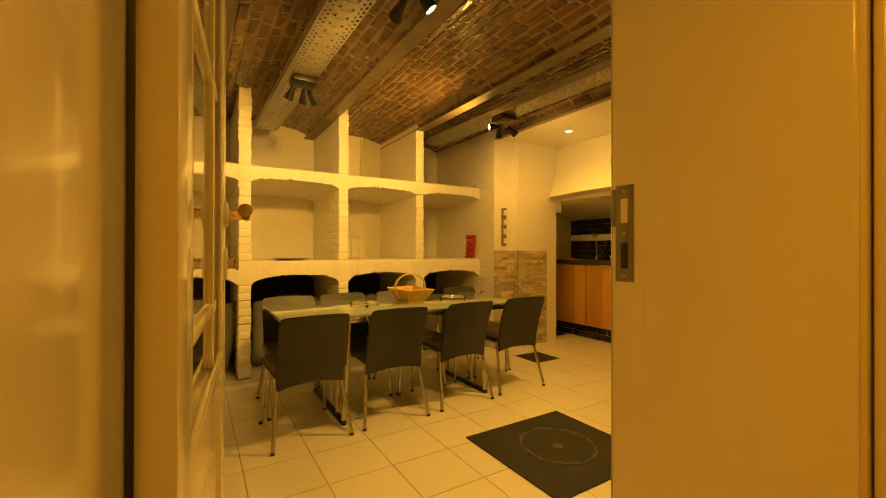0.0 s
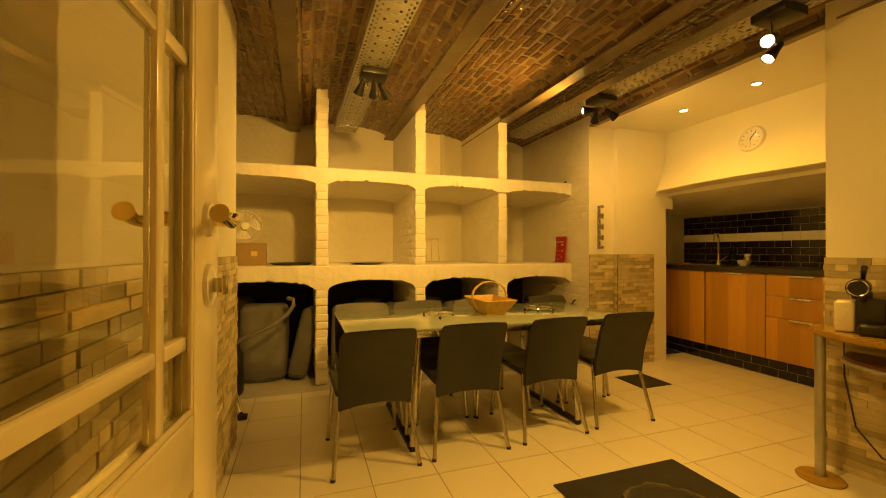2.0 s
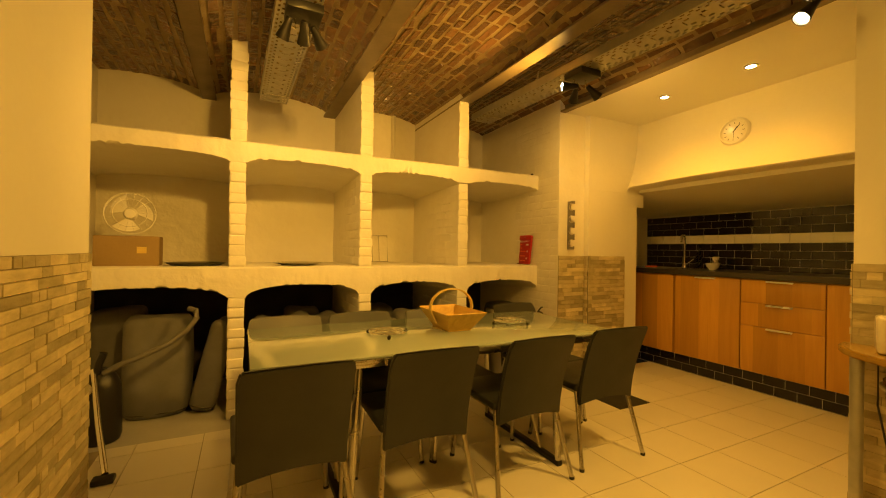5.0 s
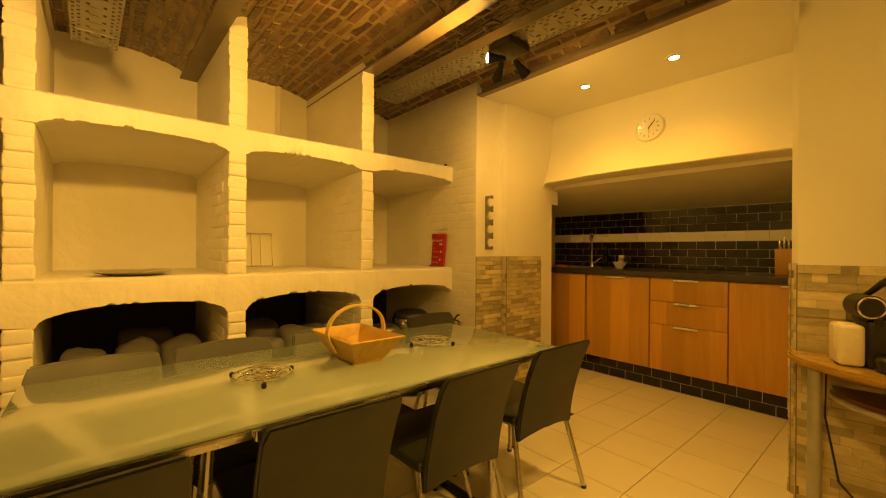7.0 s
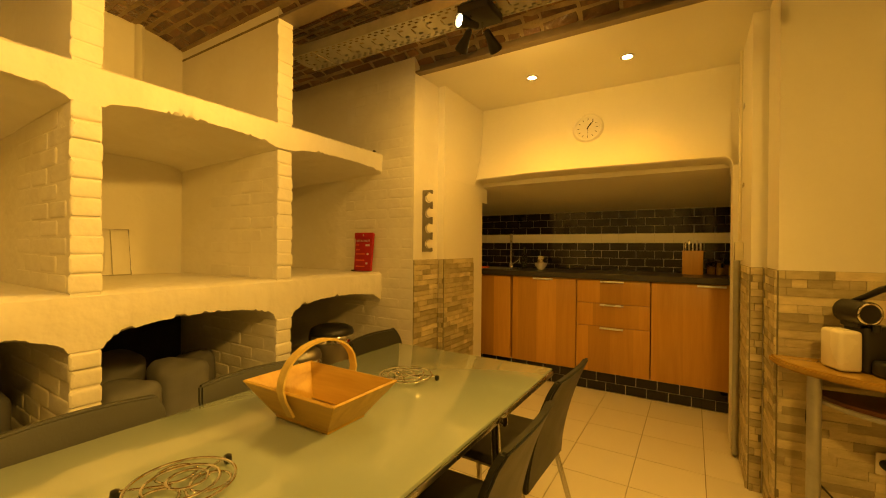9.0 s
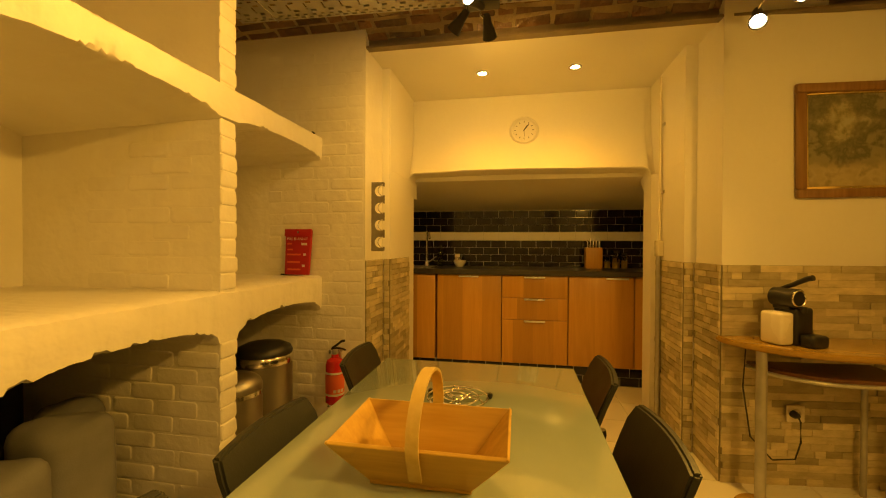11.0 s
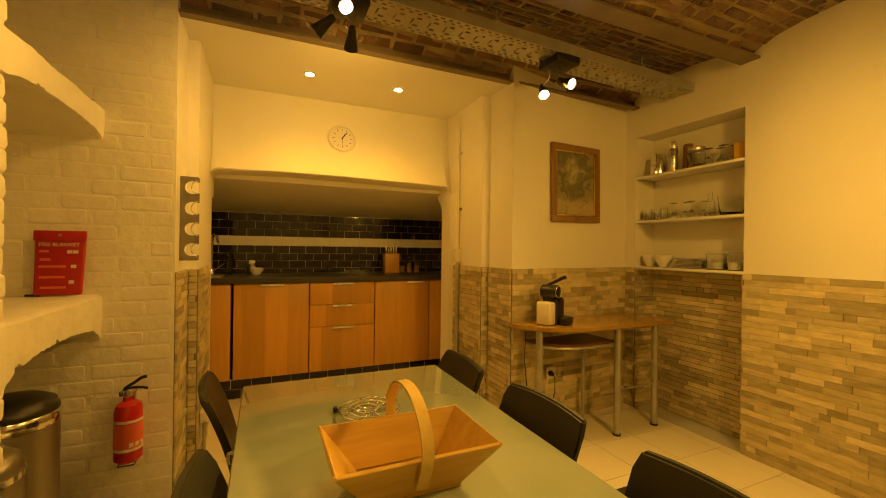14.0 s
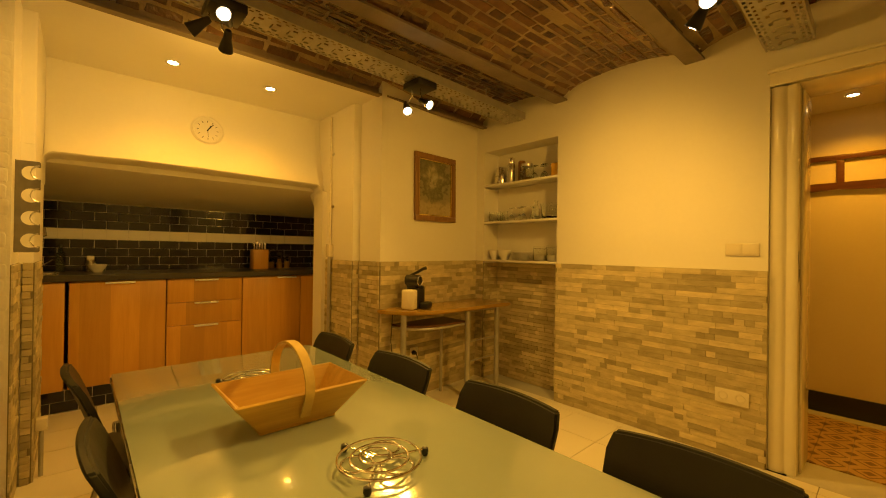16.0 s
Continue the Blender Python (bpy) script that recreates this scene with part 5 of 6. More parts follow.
# middle board: tumblers, wine glasses upside down, bottle, glass bowl
for x, y in ((2.97, -0.06), (2.90, -0.10), (2.835, -0.06), (2.94, -0.14)):
    glass_vessel("tumbler", x, y, Z2, hollow(0.034, 0.092), "clear glass tumbler on the niche shelf", "glass", "tumblers")
WINE = [(0, 0.120), (0.030, 0.120), (0.031, 0.117), (0.004, 0.112), (0.004, 0.062), (0.022, 0.045), (0.032, 0.018), (0.029, 0.0), (0.0275, 0.0), (0.0305, 0.018), (0.020, 0.043), (0, 0.052)]
for x, y in ((2.755, -0.07), (2.685, -0.10), (2.615, -0.06), (2.565, -0.13)):
    glass_vessel("wine_glass", x, y, Z2, WINE, "upturned wine glass on the niche shelf", "glass", "wine glasses")
glass_vessel("carafe", 2.495, -0.08, Z2, [(0, 0), (0.030, 0), (0.032, 0.006), (0.030, 0.09), (0.014, 0.13), (0.013, 0.15), (0.018, 0.165), (0.0155, 0.165), (0.010, 0.15), (0.011, 0.13), (0.027, 0.09), (0.028, 0.008), (0, 0.006)], "small clear glass carafe, empty", "carafe")
glass_vessel("glass_bowl", 2.36, -0.09, Z2, [(0, 0), (0.05, 0), (0.07, 0.02), (0.078, 0.10), (0.082, 0.13), (0.079, 0.13), (0.075, 0.10), (0.066, 0.022), (0, 0.006)], "large clear glass bowl on the shelf", "bowl")
glass_vessel("ash_dish", 2.43, -0.03, Z2, [(0, 0), (0.032, 0), (0.040, 0.022), (0.036, 0.022), (0.028, 0.006), (0, 0.006)], "shallow clear glass dish on the shelf", "dish")
# upper board: cooler, flask, jar, glasses, yellow box
cooler = thing("wine_cooler", "polished steel bottle cooler on the shelf", "cooler", pose(2.90, -0.09, Z3))
part("body", lathe([(0, 0), (0.062, 0), (0.064, 0.01), (0.048, 0.155), (0.046, 0.160), (0, 0.160)], 30), M["chrome"], cooler)
part("band", lathe([(0.0565, 0.07), (0.058, 0.07), (0.0572, 0.082), (0.0555, 0.082)], 30), M["satin"], cooler)
flask = thing("vacuum_flask", "tall brushed steel vacuum flask", "flask", pose(2.765, -0.07, Z3))
part("body", lathe([(0, 0), (0.032, 0), (0.034, 0.005), (0.034, 0.165), (0.030, 0.175), (0, 0.175)], 26), M["satin"], flask)
part("cup", lathe([(0, 0.1755), (0.030, 0.1755), (0.031, 0.18), (0.029, 0.225), (0.022, 0.232), (0, 0.232)], 26), M["chrome"], flask)
tin = new("dark_tin", mesh_of("dark_tin", lathe([(0, 0), (0.034, 0), (0.036, 0.01), (0.034, 0.19), (0.028, 0.2), (0, 0.2)], 22), M["frame_wood"], 40))
tin.matrix_basis = pose(2.69, -0.13, Z3)
tagged(tin, "dark brown cylindrical tin on the shelf", "tin")
glass_vessel("storage_jar", 2.595, -0.08, Z3, hollow(0.058, 0.125), "squat glass jar with steel lid", "jar", "storage jars", (0.05, 0.03, M["frame_wood"]), (0.054, 0.1255, 0.15, M["satin"]))
for x, y in ((2.50, -0.06), (2.45, -0.12), (2.40, -0.06), (2.36, -0.13)):
    glass_vessel("wine_glass", x, y, Z3, WINE, "upturned wine glass on the niche shelf", "glass", "wine glasses")
yb = new("yellow_packet", mesh_of("yellow_packet", rbox(2.27, 2.33, -0.11, -0.05, Z3, Z3 + 0.115, 0.005), paint("yellow_card", (0.72, 0.42, 0.03), (0.62, 0.34, 0.02), 0.5), 40))
tagged(yb, "yellow cardboard packet on the niche shelf", "packet")

# ---- things on the table ----
def basket():
    b = thing("wooden_basket", "wooden trug with a bent pale handle on the glass table", "basket", pose(1.592, 2.396, 0.7003))

    def slant(corners, th, name):
        bm = bmesh.new()
        A = [bm.verts.new(c) for c in corners]
        f = bm.faces.new(A)
        bm.normal_update()
        n = f.normal.copy()
        B = [bm.verts.new(v.co + n * th) for v in A]
        bm.faces.new(B[::-1])
        for i in range(4):
            j = (i + 1) % 4
            bm.faces.new((A[j], A[i], B[i], B[j]))
        bmesh.ops.recalc_face_normals(bm, faces=bm.faces)
        bmesh.ops.bevel(bm, geom=bm.edges[:], offset=0.0015, segments=1, affect="EDGES")
        return part(name, bm, M["basket_wood"], b)
    X, Y, x, y, h = 0.122, 0.184, 0.070, 0.108, 0.102
    slant([(-x, -y, 0.008), (-x, y, 0.008), (-X, Y, h), (-X, -Y, h)], 0.009, "side_board")
    slant([(x, y, 0.008), (x, -y, 0.008), (X, -Y, h), (X, Y, h)], 0.009, "side_board")
    slant([(-x, y, 0.008), (x, y, 0.008), (X, Y, h), (-X, Y, h)], 0.008, "end_board")
    slant([(x, -y, 0.008), (-x, -y, 0.008), (-X, -Y, h), (X, -Y, h)], 0.008, "end_board")
    part("base_board", rbox(-x + 0.001, x - 0.001, -y + 0.001, y - 0.001, 0.0, 0.009, 0.002), M["basket_wood"], b)
    bm = bmesh.new()
    pts = [(-0.100, 0.035), (-0.125, 0.085), (-0.133, 0.115)] + [(-0.133 * math.cos(math.radians(a)), 0.115 + 0.105 * math.sin(math.radians(a))) for a in range(15, 166, 12)] + [(0.133, 0.115), (0.125, 0.085), (0.100, 0.035)]
    rings = []
    for i, (px, pz) in enumerate(pts):
        a = Vector(pts[max(i - 1, 0)])
        c = Vector(pts[min(i + 1, len(pts) - 1)])
        t = (c - a).normalized()
        nx, nz = -t.y, t.x
        rings.append([bm.verts.new((px + nx * q * 0.003, w * 0.013, pz + nz * q * 0.003)) for q, w in ((-1, -1), (1, -1), (1, 1), (-1, 1))])
    for A, B in zip(rings, rings[1:]):
        for i in range(4):
            j = (i + 1) % 4
            bm.faces.new((A[i], A[j], B[j], B[i]))
    bm.faces.new(rings[0][::-1])
    bm.faces.new(rings[-1])
    bmesh.ops.recalc_face_normals(bm, faces=bm.faces)
    part("handle", bm, M["basket_handle"], b, "bent pale wooden handle")
    return b


def trivet(x, y, turn):
    t = thing("trivet", "round chrome wire trivet with black feet", "trivet", pose(x, y, 0.7003, 0, 0, turn), "trivets on the table")
    for r, cx in ((0.095, 0), (0.066, 0.0), (0.036, 0.012)):
        part("wire_ring", tube([(cx + r * math.cos(a), r * math.sin(a), 0.020) for a in (2 * math.pi * k / 40 for k in range(40))], 0.0031, 8, True), M["chrome"], t)
    for k in range(3):
        a = math.radians(120 * k + 60)
        cx, cy = 0.052 * math.cos(a), 0.052 * math.sin(a)
        part("scroll", tube([(cx + 0.036 * math.cos(b), cy + 0.036 * math.sin(b), 0.0155) for b in (2 * math.pi * i / 24 for i in range(24))], 0.0031, 8, True), M["chrome"], t)
    for k in range(3):
        a = math.radians(120 * k)
        c, s = math.cos(a), math.sin(a)
        part("spoke", tube([(0.018 * c, 0.018 * s, 0.0155), (0.06 * c, 0.06 * s, 0.0155), (0.112 * c, 0.112 * s, 0.0155)], 0.0031, 8), M["chrome"], t)
        part("foot", lathe([(0, 0), (0.006, 0.001), (0.009, 0.008), (0.008, 0.018), (0, 0.022)], 14, (0.114 * c, 0.114 * s, 0)), M["black"], t, "black ball foot")
    return t


basket()
trivet(1.198, 2.345, 15)
trivet(1.985, 2.385, 60)

# ---- floor mat and dark insert ----
mat = thing("door_mat", "square black rubber mat with a scuffed ring", "mat", pose(1.87, 1.115, 0.0003))
part("sheet", rbox(-0.378, 0.378, -0.36, 0.36, 0.0, 0.008, 0.003), M["rubber"], mat)
ring = []
rr = random.Random(9)
for k in range(64):
    a = 2 * math.pi * k / 64
    q = 0.20 + rr.uniform(-0.004, 0.004)
    ring.append((q * math.cos(a), q * 1.05 * math.sin(a), 0.0078))
part("scuffed_ring", tube(ring, lambda u: 0.011 + 0.004 * math.sin(u * 40) + 0.003 * math.sin(u * 93), 6, True), M["scuff"], mat, "pale worn ring")
part("scuffed_centre", lathe([(0, 0.0086), (0.03, 0.0084), (0.034, 0.0079)], 14), M["scuff"], mat)

# ---- things on the brick shelves ----
carton = thing("cardboard_box", "closed brown cardboard box on the masonry shelf", "box", pose(-0.125, 3.60, 1.0105, 0, 0, 3))
part("carton", rbox(-0.165, 0.165, -0.11, 0.11, 0, 0.185, 0.003), M["card"], carton)
for s in (-1, 1):
    part("flap", rbox(-0.165, 0.165, min(s * 0.001, s * 0.11), max(s * 0.001, s * 0.11), 0.1853, 0.1885, 0.001), M["card"], carton)
part("label_patch", rbox(0.05, 0.10, -0.1112, -0.1102, 0.08, 0.12, 0.0003, 1), M["basket_handle"], carton)


def desk_fan():
    f = thing("desk_fan", "white plastic desk fan lying on the cardboard box", "fan", pose(-0.13, 3.62, 1.1993) @ pose(0, 0, 0.01, 82, 0, 8))
    hub = facing((0, 0.135, 0), (0, 0, 1), (0, 1, 0))
    part("hub", lathe([(0, -0.02), (0.036, -0.02), (0.038, 0.015), (0.030, 0.03), (0, 0.034)], 24), M["white_plastic"], f, m=hub)
    for k in range(3):
        bm = bmesh.new()
        A = []
        for i in range(9):
            a = math.radians(-38 + 76 * i / 8)
            r = 0.125 - 0.02 * (i / 8)
            A.append((0.035 * math.cos(a * 0.5), 0.035 * math.sin(a * 0.5), 0.012 - 0.003 * i, r * math.cos(a), r * math.sin(a)))
        lo = [bm.verts.new((q[0], q[1], q[2])) for q in A]
        hi = [bm.verts.new((q[3], q[4], q[2])) for q in A]
        for i in range(8):
            bm.faces.new((lo[i], lo[i + 1], hi[i + 1], hi[i]))
        lo2 = [bm.verts.new((q[0], q[1], q[2] - 0.003)) for q in A]
        hi2 = [bm.verts.new((q[3], q[4], q[2] - 0.003)) for q in A]
        for i in range(8):
            bm.faces.new((lo2[i], hi2[i], hi2[i + 1], lo2[i + 1]))
            bm.faces.new((hi[i], hi[i + 1], hi2[i + 1], hi2[i]))
            bm.faces.new((lo[i], lo2[i], lo2[i + 1], lo[i + 1]))
        for i in (0, 8):
            bm.faces.new((lo[i], hi[i], hi2[i], lo2[i]))
        bmesh.ops.recalc_face_normals(bm, faces=bm.faces)
        part("blade", bm, M["white_plastic"], f, m=hub @ pose(0, 0, 0, 0, 0, 120 * k + 20))
    for r, z in ((0.135, 0.0), (0.135, 0.03), (0.09, 0.045)):
        part("guard_ring", tube([(r * math.cos(a), r * math.sin(a), z) for a in (2 * math.pi * k / 40 for k in range(40))], 0.0022, 6, True), M["white_plastic"], f, m=hub)
    for k in range(18):
        a = 2 * math.pi * k / 18
        part("guard_wire", tube([(0.03 * math.cos(a), 0.03 * math.sin(a), 0.05), (0.09 * math.cos(a), 0.09 * math.sin(a), 0.045), (0.135 * math.cos(a), 0.135 * math.sin(a), 0.03)], 0.0012, 5), M["white_plastic"], f, m=hub)
    return f


desk_fan()
tray = new("dark_tray", mesh_of("dark_tray", lathe([(0, 0.012), (0.14, 0.012), (0.175, 0.020), (0.178, 0.017), (0.145, 0.002), (0.10, 0.0), (0, 0.0)], 36), M["black"], 50))
tray.matrix_basis = pose(0.245, 3.58, 1.011)
tagged(tray, "flat dark round tray on the masonry shelf", "tray")
dish = new("serving_dish", mesh_of("serving_dish", lathe([(0, 0.006), (0.10, 0.006), (0.168, 0.022), (0.172, 0.019), (0.105, 0.0), (0, 0.0)], 40), M["satin"], 50))
dish.matrix_basis = pose(0.90, 3.56, 1.011)
tagged(dish, "wide dark steel dish on the masonry shelf", "dish")
rack = thing("wire_rack", "small chrome wire rack leaning on the back wall", "rack", pose(1.71, 4.30, 1.0115, -9, 0, 0))
part("frame_wire", tube([(-0.14, 0, 0.004), (-0.14, 0, 0.27), (0.14, 0, 0.27), (0.14, 0, 0.004)], 0.004, 8, True), M["satin"], rack)
for x in (-0.07, -0.02, 0.05):
    part("wire", tube([(x, 0, 0.004), (x, 0, 0.27)], 0.003, 6), M["satin"], rack)
knob = new("small_stopper", mesh_of("small_stopper", lathe([(0, 0), (0.012, 0), (0.014, 0.008), (0.008, 0.016), (0, 0.018)], 14), M["black"], 40))
knob.matrix_basis = pose(2.95, 3.40, 1.8525)
tagged(knob, "small black rubber stopper on the upper shelf", "stopper")

# ---- things in the cavities under the shelves ----
def pouffe(x, y, r, h, lean=0.0, turn=0.0, soft=0.05, flat=1.0):
    p = thing("upholstered_pouffe", "charcoal fabric pouffe stored under the brick shelf", "pouffe", pose(x, y, 0.0, lean, 0, turn), "pouffes under the shelves")
    g = random.Random(int(1000 * (x + 2) + 10 * y))
    prof = [(0.0, 0.0), (r - 0.02, 0.0), (r, 0.03), (r * 1.01, h * 0.3), (r * 1.02, h * 0.6), (r * 0.995, h - soft * 1.4)]
    prof += [(r - soft * (1 - math.cos(math.radians(a))), h - soft + soft * math.sin(math.radians(a))) for a in (0, 25, 50, 70, 90)] + [(r * 0.35, h + 0.012), (0.0, h + 0.014)]
    bm = lathe(prof, 32)
    ph = [g.uniform(0, 6.28) for _ in range(4)]
    for v in bm.verts:
        a = math.atan2(v.co.y, v.co.x)
        k = (abs(math.cos(a)) ** 3.2 + abs(math.sin(a)) ** 3.2) ** (-1 / 3.2)
        k *= 1 + 0.025 * math.sin(2 * a + ph[0] + 4 * v.co.z) + 0.018 * math.sin(5 * a + ph[1] + 9 * v.co.z)
        v.co.x, v.co.y = v.co.x * k * 0.94, v.co.y * k * 0.94 * flat
        if v.co.z > h * 0.8:
            v.co.z += 0.014 * math.sin(3 * v.co.x / r + ph[2]) * math.cos(2 * v.co.y / r + ph[3])
    part("body", bm, M["fabric"], p, smooth=70)
    part("seam", tube([(r * 0.96 * math.cos(a) * (abs(math.cos(a)) ** 3.2 + abs(math.sin(a)) ** 3.2) ** (-1 / 3.2) * 0.98, flat * r * 0.96 * math.sin(a) * (abs(math.cos(a)) ** 3.2 + abs(math.sin(a)) ** 3.2) ** (-1 / 3.2) * 0.98, 0.03) for a in (2 * math.pi * k / 32 for k in range(32))], 0.003, 6, True), M["black"], p)
    return p


pouffe(0.02, 3.74, 0.205, 0.655, flat=0.8)
leaning = pouffe(0.285, 3.62, 0.085, 0.62)
leaning.matrix_basis = pose(0.285, 3.62, 0.021, 0, 13, 0)
pouffe(-0.27, 4.05, 0.18, 0.68)
for x, y, r, h in ((0.70, 3.78, 0.105, 0.60), (0.93, 3.80, 0.105, 0.61), (1.15, 3.82, 0.11, 0.60), (1.60, 3.66, 0.12, 0.56), (1.84, 3.72, 0.13, 0.60), (1.66, 4.02, 0.14, 0.62), (2.03, 3.95, 0.10, 0.56), (1.0, 4.12, 0.15, 0.62)):
    pouffe(x, y, r, h)


def vacuum():
    v = thing("vacuum_cleaner", "dark canister vacuum cleaner with chrome wand and hose", "vacuum cleaner", pose(-0.20, 3.36, 0))
    part("canister", lathe([(0, 0.0), (0.09, 0.0), (0.10, 0.03), (0.095, 0.32), (0.07, 0.38), (0.03, 0.42), (0, 0.42)], 24), M["black"], v)
    part("hose", tube([(0.02, -0.05, 0.40), (0.11, -0.06, 0.45), (0.22, -0.04, 0.49), (0.33, -0.01, 0.54), (0.42, 0.02, 0.61), (0.468, 0.04, 0.68), (0.46, 0.06, 0.725), (0.42, 0.09, 0.735)], 0.017, 12), M["hose"], v, "grey ribbed hose")
    part("wand", tube([(-0.03, -0.03, 0.42), (0.06, -0.29, 0.20), (0.148, -0.53, 0.035)], 0.014, 12), M["chrome"], v, "chrome wand")
    part("nozzle", rbox(0.10, 0.19, -0.575, -0.515, 0.0, 0.03, 0.008), M["black"], v)
    part("grip", tube([(-0.02, -0.03, 0.36), (0.0, -0.05, 0.46), (0.02, -0.05, 0.52)], 0.02, 10), M["black"], v)
    part("cord_reel", lathe([(0, -0.025), (0.04, -0.025), (0.045, 0), (0.04, 0.025), (0, 0.025)], 20), M["chrome"], v, m=facing((-0.06, -0.09, 0.33), (0.3, -1, 0)))
    return v


vacuum()


def bin_thing(x, y, r, h, domed):
    b = thing("pedal_bin", "tall brushed steel bin with black domed lid" if domed else "short brushed steel pedal bin", "bin", pose(x, y, 0))
    part("body", lathe([(0, 0), (r * 0.97, 0), (r, 0.012), (r, h * 0.84), (0, h * 0.84)], 40), M["brushed"], b)
    part("base_ring", lathe([(r * 0.98, 0.0), (r * 1.02, 0.0), (r * 1.02, 0.022), (r * 0.98, 0.022)], 40), M["black"], b)
    if domed:
        part("rim", lathe([(r * 0.9, h * 0.841), (r * 1.03, h * 0.845), (r * 1.04, h * 0.86), (r * 1.04, h * 0.895), (r * 1.0, h * 0.91), (r * 0.9, h * 0.91)], 40), M["chrome"], b, "polished steel rim")
        part("lid", lathe([(r * 0.995, h * 0.9105), (r * 1.0, h * 0.93), (r * 0.93, h * 0.965), (r * 0.7, h * 0.99), (r * 0.35, h * 1.002), (0, h * 1.005)], 40), M["black"], b, "black domed lid")
    else:
        part("rim", lathe([(r * 0.9, h * 0.841), (r * 1.02, h * 0.845), (r * 1.03, h * 0.88), (r * 0.9, h * 0.88)], 40), M["chrome"], b)
        part("lid", lathe([(0, h), (r * 0.7, h * 0.99), (r * 0.94, h * 0.95), (r * 1.0, h * 0.91), (r * 1.0, h * 0.881), (0, h * 0.881)], 40), M["brushed"], b, "rounded steel lid")
        part("pedal", rbox(-r - 0.035, -r + 0.01, -0.03, 0.03, 0.02, 0.03, 0.004), M["black"], b)
    return b


bin_thing(2.72, 3.56, 0.145, 0.665, True)
bin_thing(2.44, 3.53, 0.125, 0.575, False)

# ---- hall things ----
coat = thing("coat_rail", "dark wooden coat rail on the hall wall", "coat rail", pose(0.7, -1.399, 1.62))
part("upper_bar", rbox(-0.9, 0.9, 0.0, 0.022, 0.30, 0.34, 0.006), M["dark_wood"], coat)
low = [(-0.9, 0.0), (-0.6, 0.02), (-0.3, 0.0), (0.0, 0.02), (0.3, 0.0), (0.6, 0.02), (0.9, 0.0), (0.9, 0.07), (-0.9, 0.07)]
part("lower_bar", prism([(x, z + 0.06) for x, z in low], 0.0, 0.024, "xz"), M["dark_wood"], coat)
for x in (-0.85, -0.43, -0.009, 0.43, 0.85):
    part("upright", rbox(x - 0.022, x + 0.022, 0.0, 0.02, 0.1305, 0.2995, 0.004), M["dark_wood"], coat)
cable = thing("floor_socket_box", "white cable box on a thin grey pipe", "cable box", pose(3.36, 3.02, 0))
part("box", rbox(-0.03, 0.03, -0.045, 0.0, 0.24, 0.30, 0.005), M["cream_plastic"], cable)
part("pipe", tube([(0, -0.02, 0.0), (0, -0.02, 0.24)], 0.010, 10), M["galvanised"], cable)

# ---- stone cladding ----
def cladding(name, p0, p1, height, label, as_parts, seed, z0=0.0):
    """Ledger strips on a wall from p0 to p1, whose face looks to the right of that way."""
    r = random.Random(seed)
    a, b = Vector((*p0, 0)), Vector((*p1, 0))
    way = (b - a).normalized()
    normal = Vector((way.y, -way.x, 0))
    length = (b - a).length
    base = bmesh.new()
    q = [a, b, b + normal * 0.004, a + normal * 0.004]
    lo = [base.verts.new((*v.xy, z0)) for v in q]
    hi = [base.verts.new((*v.xy, z0 + height)) for v in q]
    base.faces.new(lo[::-1])
    base.faces.new(hi)
    for i in range(4):
        j = (i + 1) % 4
        base.faces.new((lo[i], lo[j], hi[j], hi[i]))
    bmesh.ops.recalc_face_normals(base, faces=base.faces)
    wall = structure(name, base, M["stone_joint"], label, "wall cladding")
    verts, faces = [], []
    rows = round(height / 0.0355)
    rh = height / rows
    for k in range(rows):
        s = -r.uniform(0, 0.2)
        while s < length:
            ln = r.choice((0.05, 0.08, 0.11, 0.15, 0.20, 0.26))
            s0, s1 = max(s, 0), min(s + ln, length)
            s += ln
            if s1 - s0 < 0.012:
                continue
            depth = r.choice((0.005, 0.006, 0.0075, 0.009)) + r.uniform(0, 0.0015)
            mid = a + way * ((s0 + s1) / 2) + normal * 0.0035
            if as_parts:
                m = facing((mid.x, mid.y, z0 + (k + 0.5) * rh), normal)
                piece("stone_strip", strip_mesh, wall, m, (s1 - s0 - 0.0012, rh - 0.0012, depth))
            else:
                e = 0.0015
                n0 = len(verts)
                for d, inset in ((0, 0), (depth, e)):
                    for ss, zz in ((s0 + inset, k * rh + inset), (s1 - inset - 0.001, k * rh + inset), (s1 - inset - 0.001, (k + 1) * rh - inset - 0.001), (s0 + inset, (k + 1) * rh - inset - 0.001)):
                        v = a + way * ss + normal * (0.0035 + d)
                        verts.append((v.x, v.y, z0 + zz))
                faces.append((n0 + 4, n0 + 5, n0 + 6, n0 + 7))
                for i in range(4):
                    j = (i + 1) % 4
                    faces.append((n0 + i, n0 + j, n0 + 4 + j, n0 + 4 + i))
    if verts:
        me = bpy.data.meshes.new("stone_strips")
        me.from_pydata(verts, [], faces)
        me.materials.append(M["stone_mass"])
        ob = new("stone_strips", me)
        ob.parent = wall
        tagged(ob, "thin stone ledger strips", kind="stuff")
    return wall


strip_mesh = piece_mesh("stone_strip", M["stone"], 0.02)
DADO = 1.105
cladding("cladding_south", (2.235, 0.0), (0.886, 0.0), DADO, "beige and brown stone strip cladding below the plaster", True, 1)
cladding("cladding_picture", (3.0, 1.18), (3.128, 0.004), DADO, "beige and brown stone strip cladding behind the bar table", True, 2)
cladding("cladding_niche", (3.03, -0.20), (2.235, -0.20), 1.085, "beige stone strip cladding in the niche foot", False, 3)
cladding("cladding_niche_west", (2.235, -0.196), (2.235, 0.0), 1.085, "stone strip cladding on the niche side", False, 13)
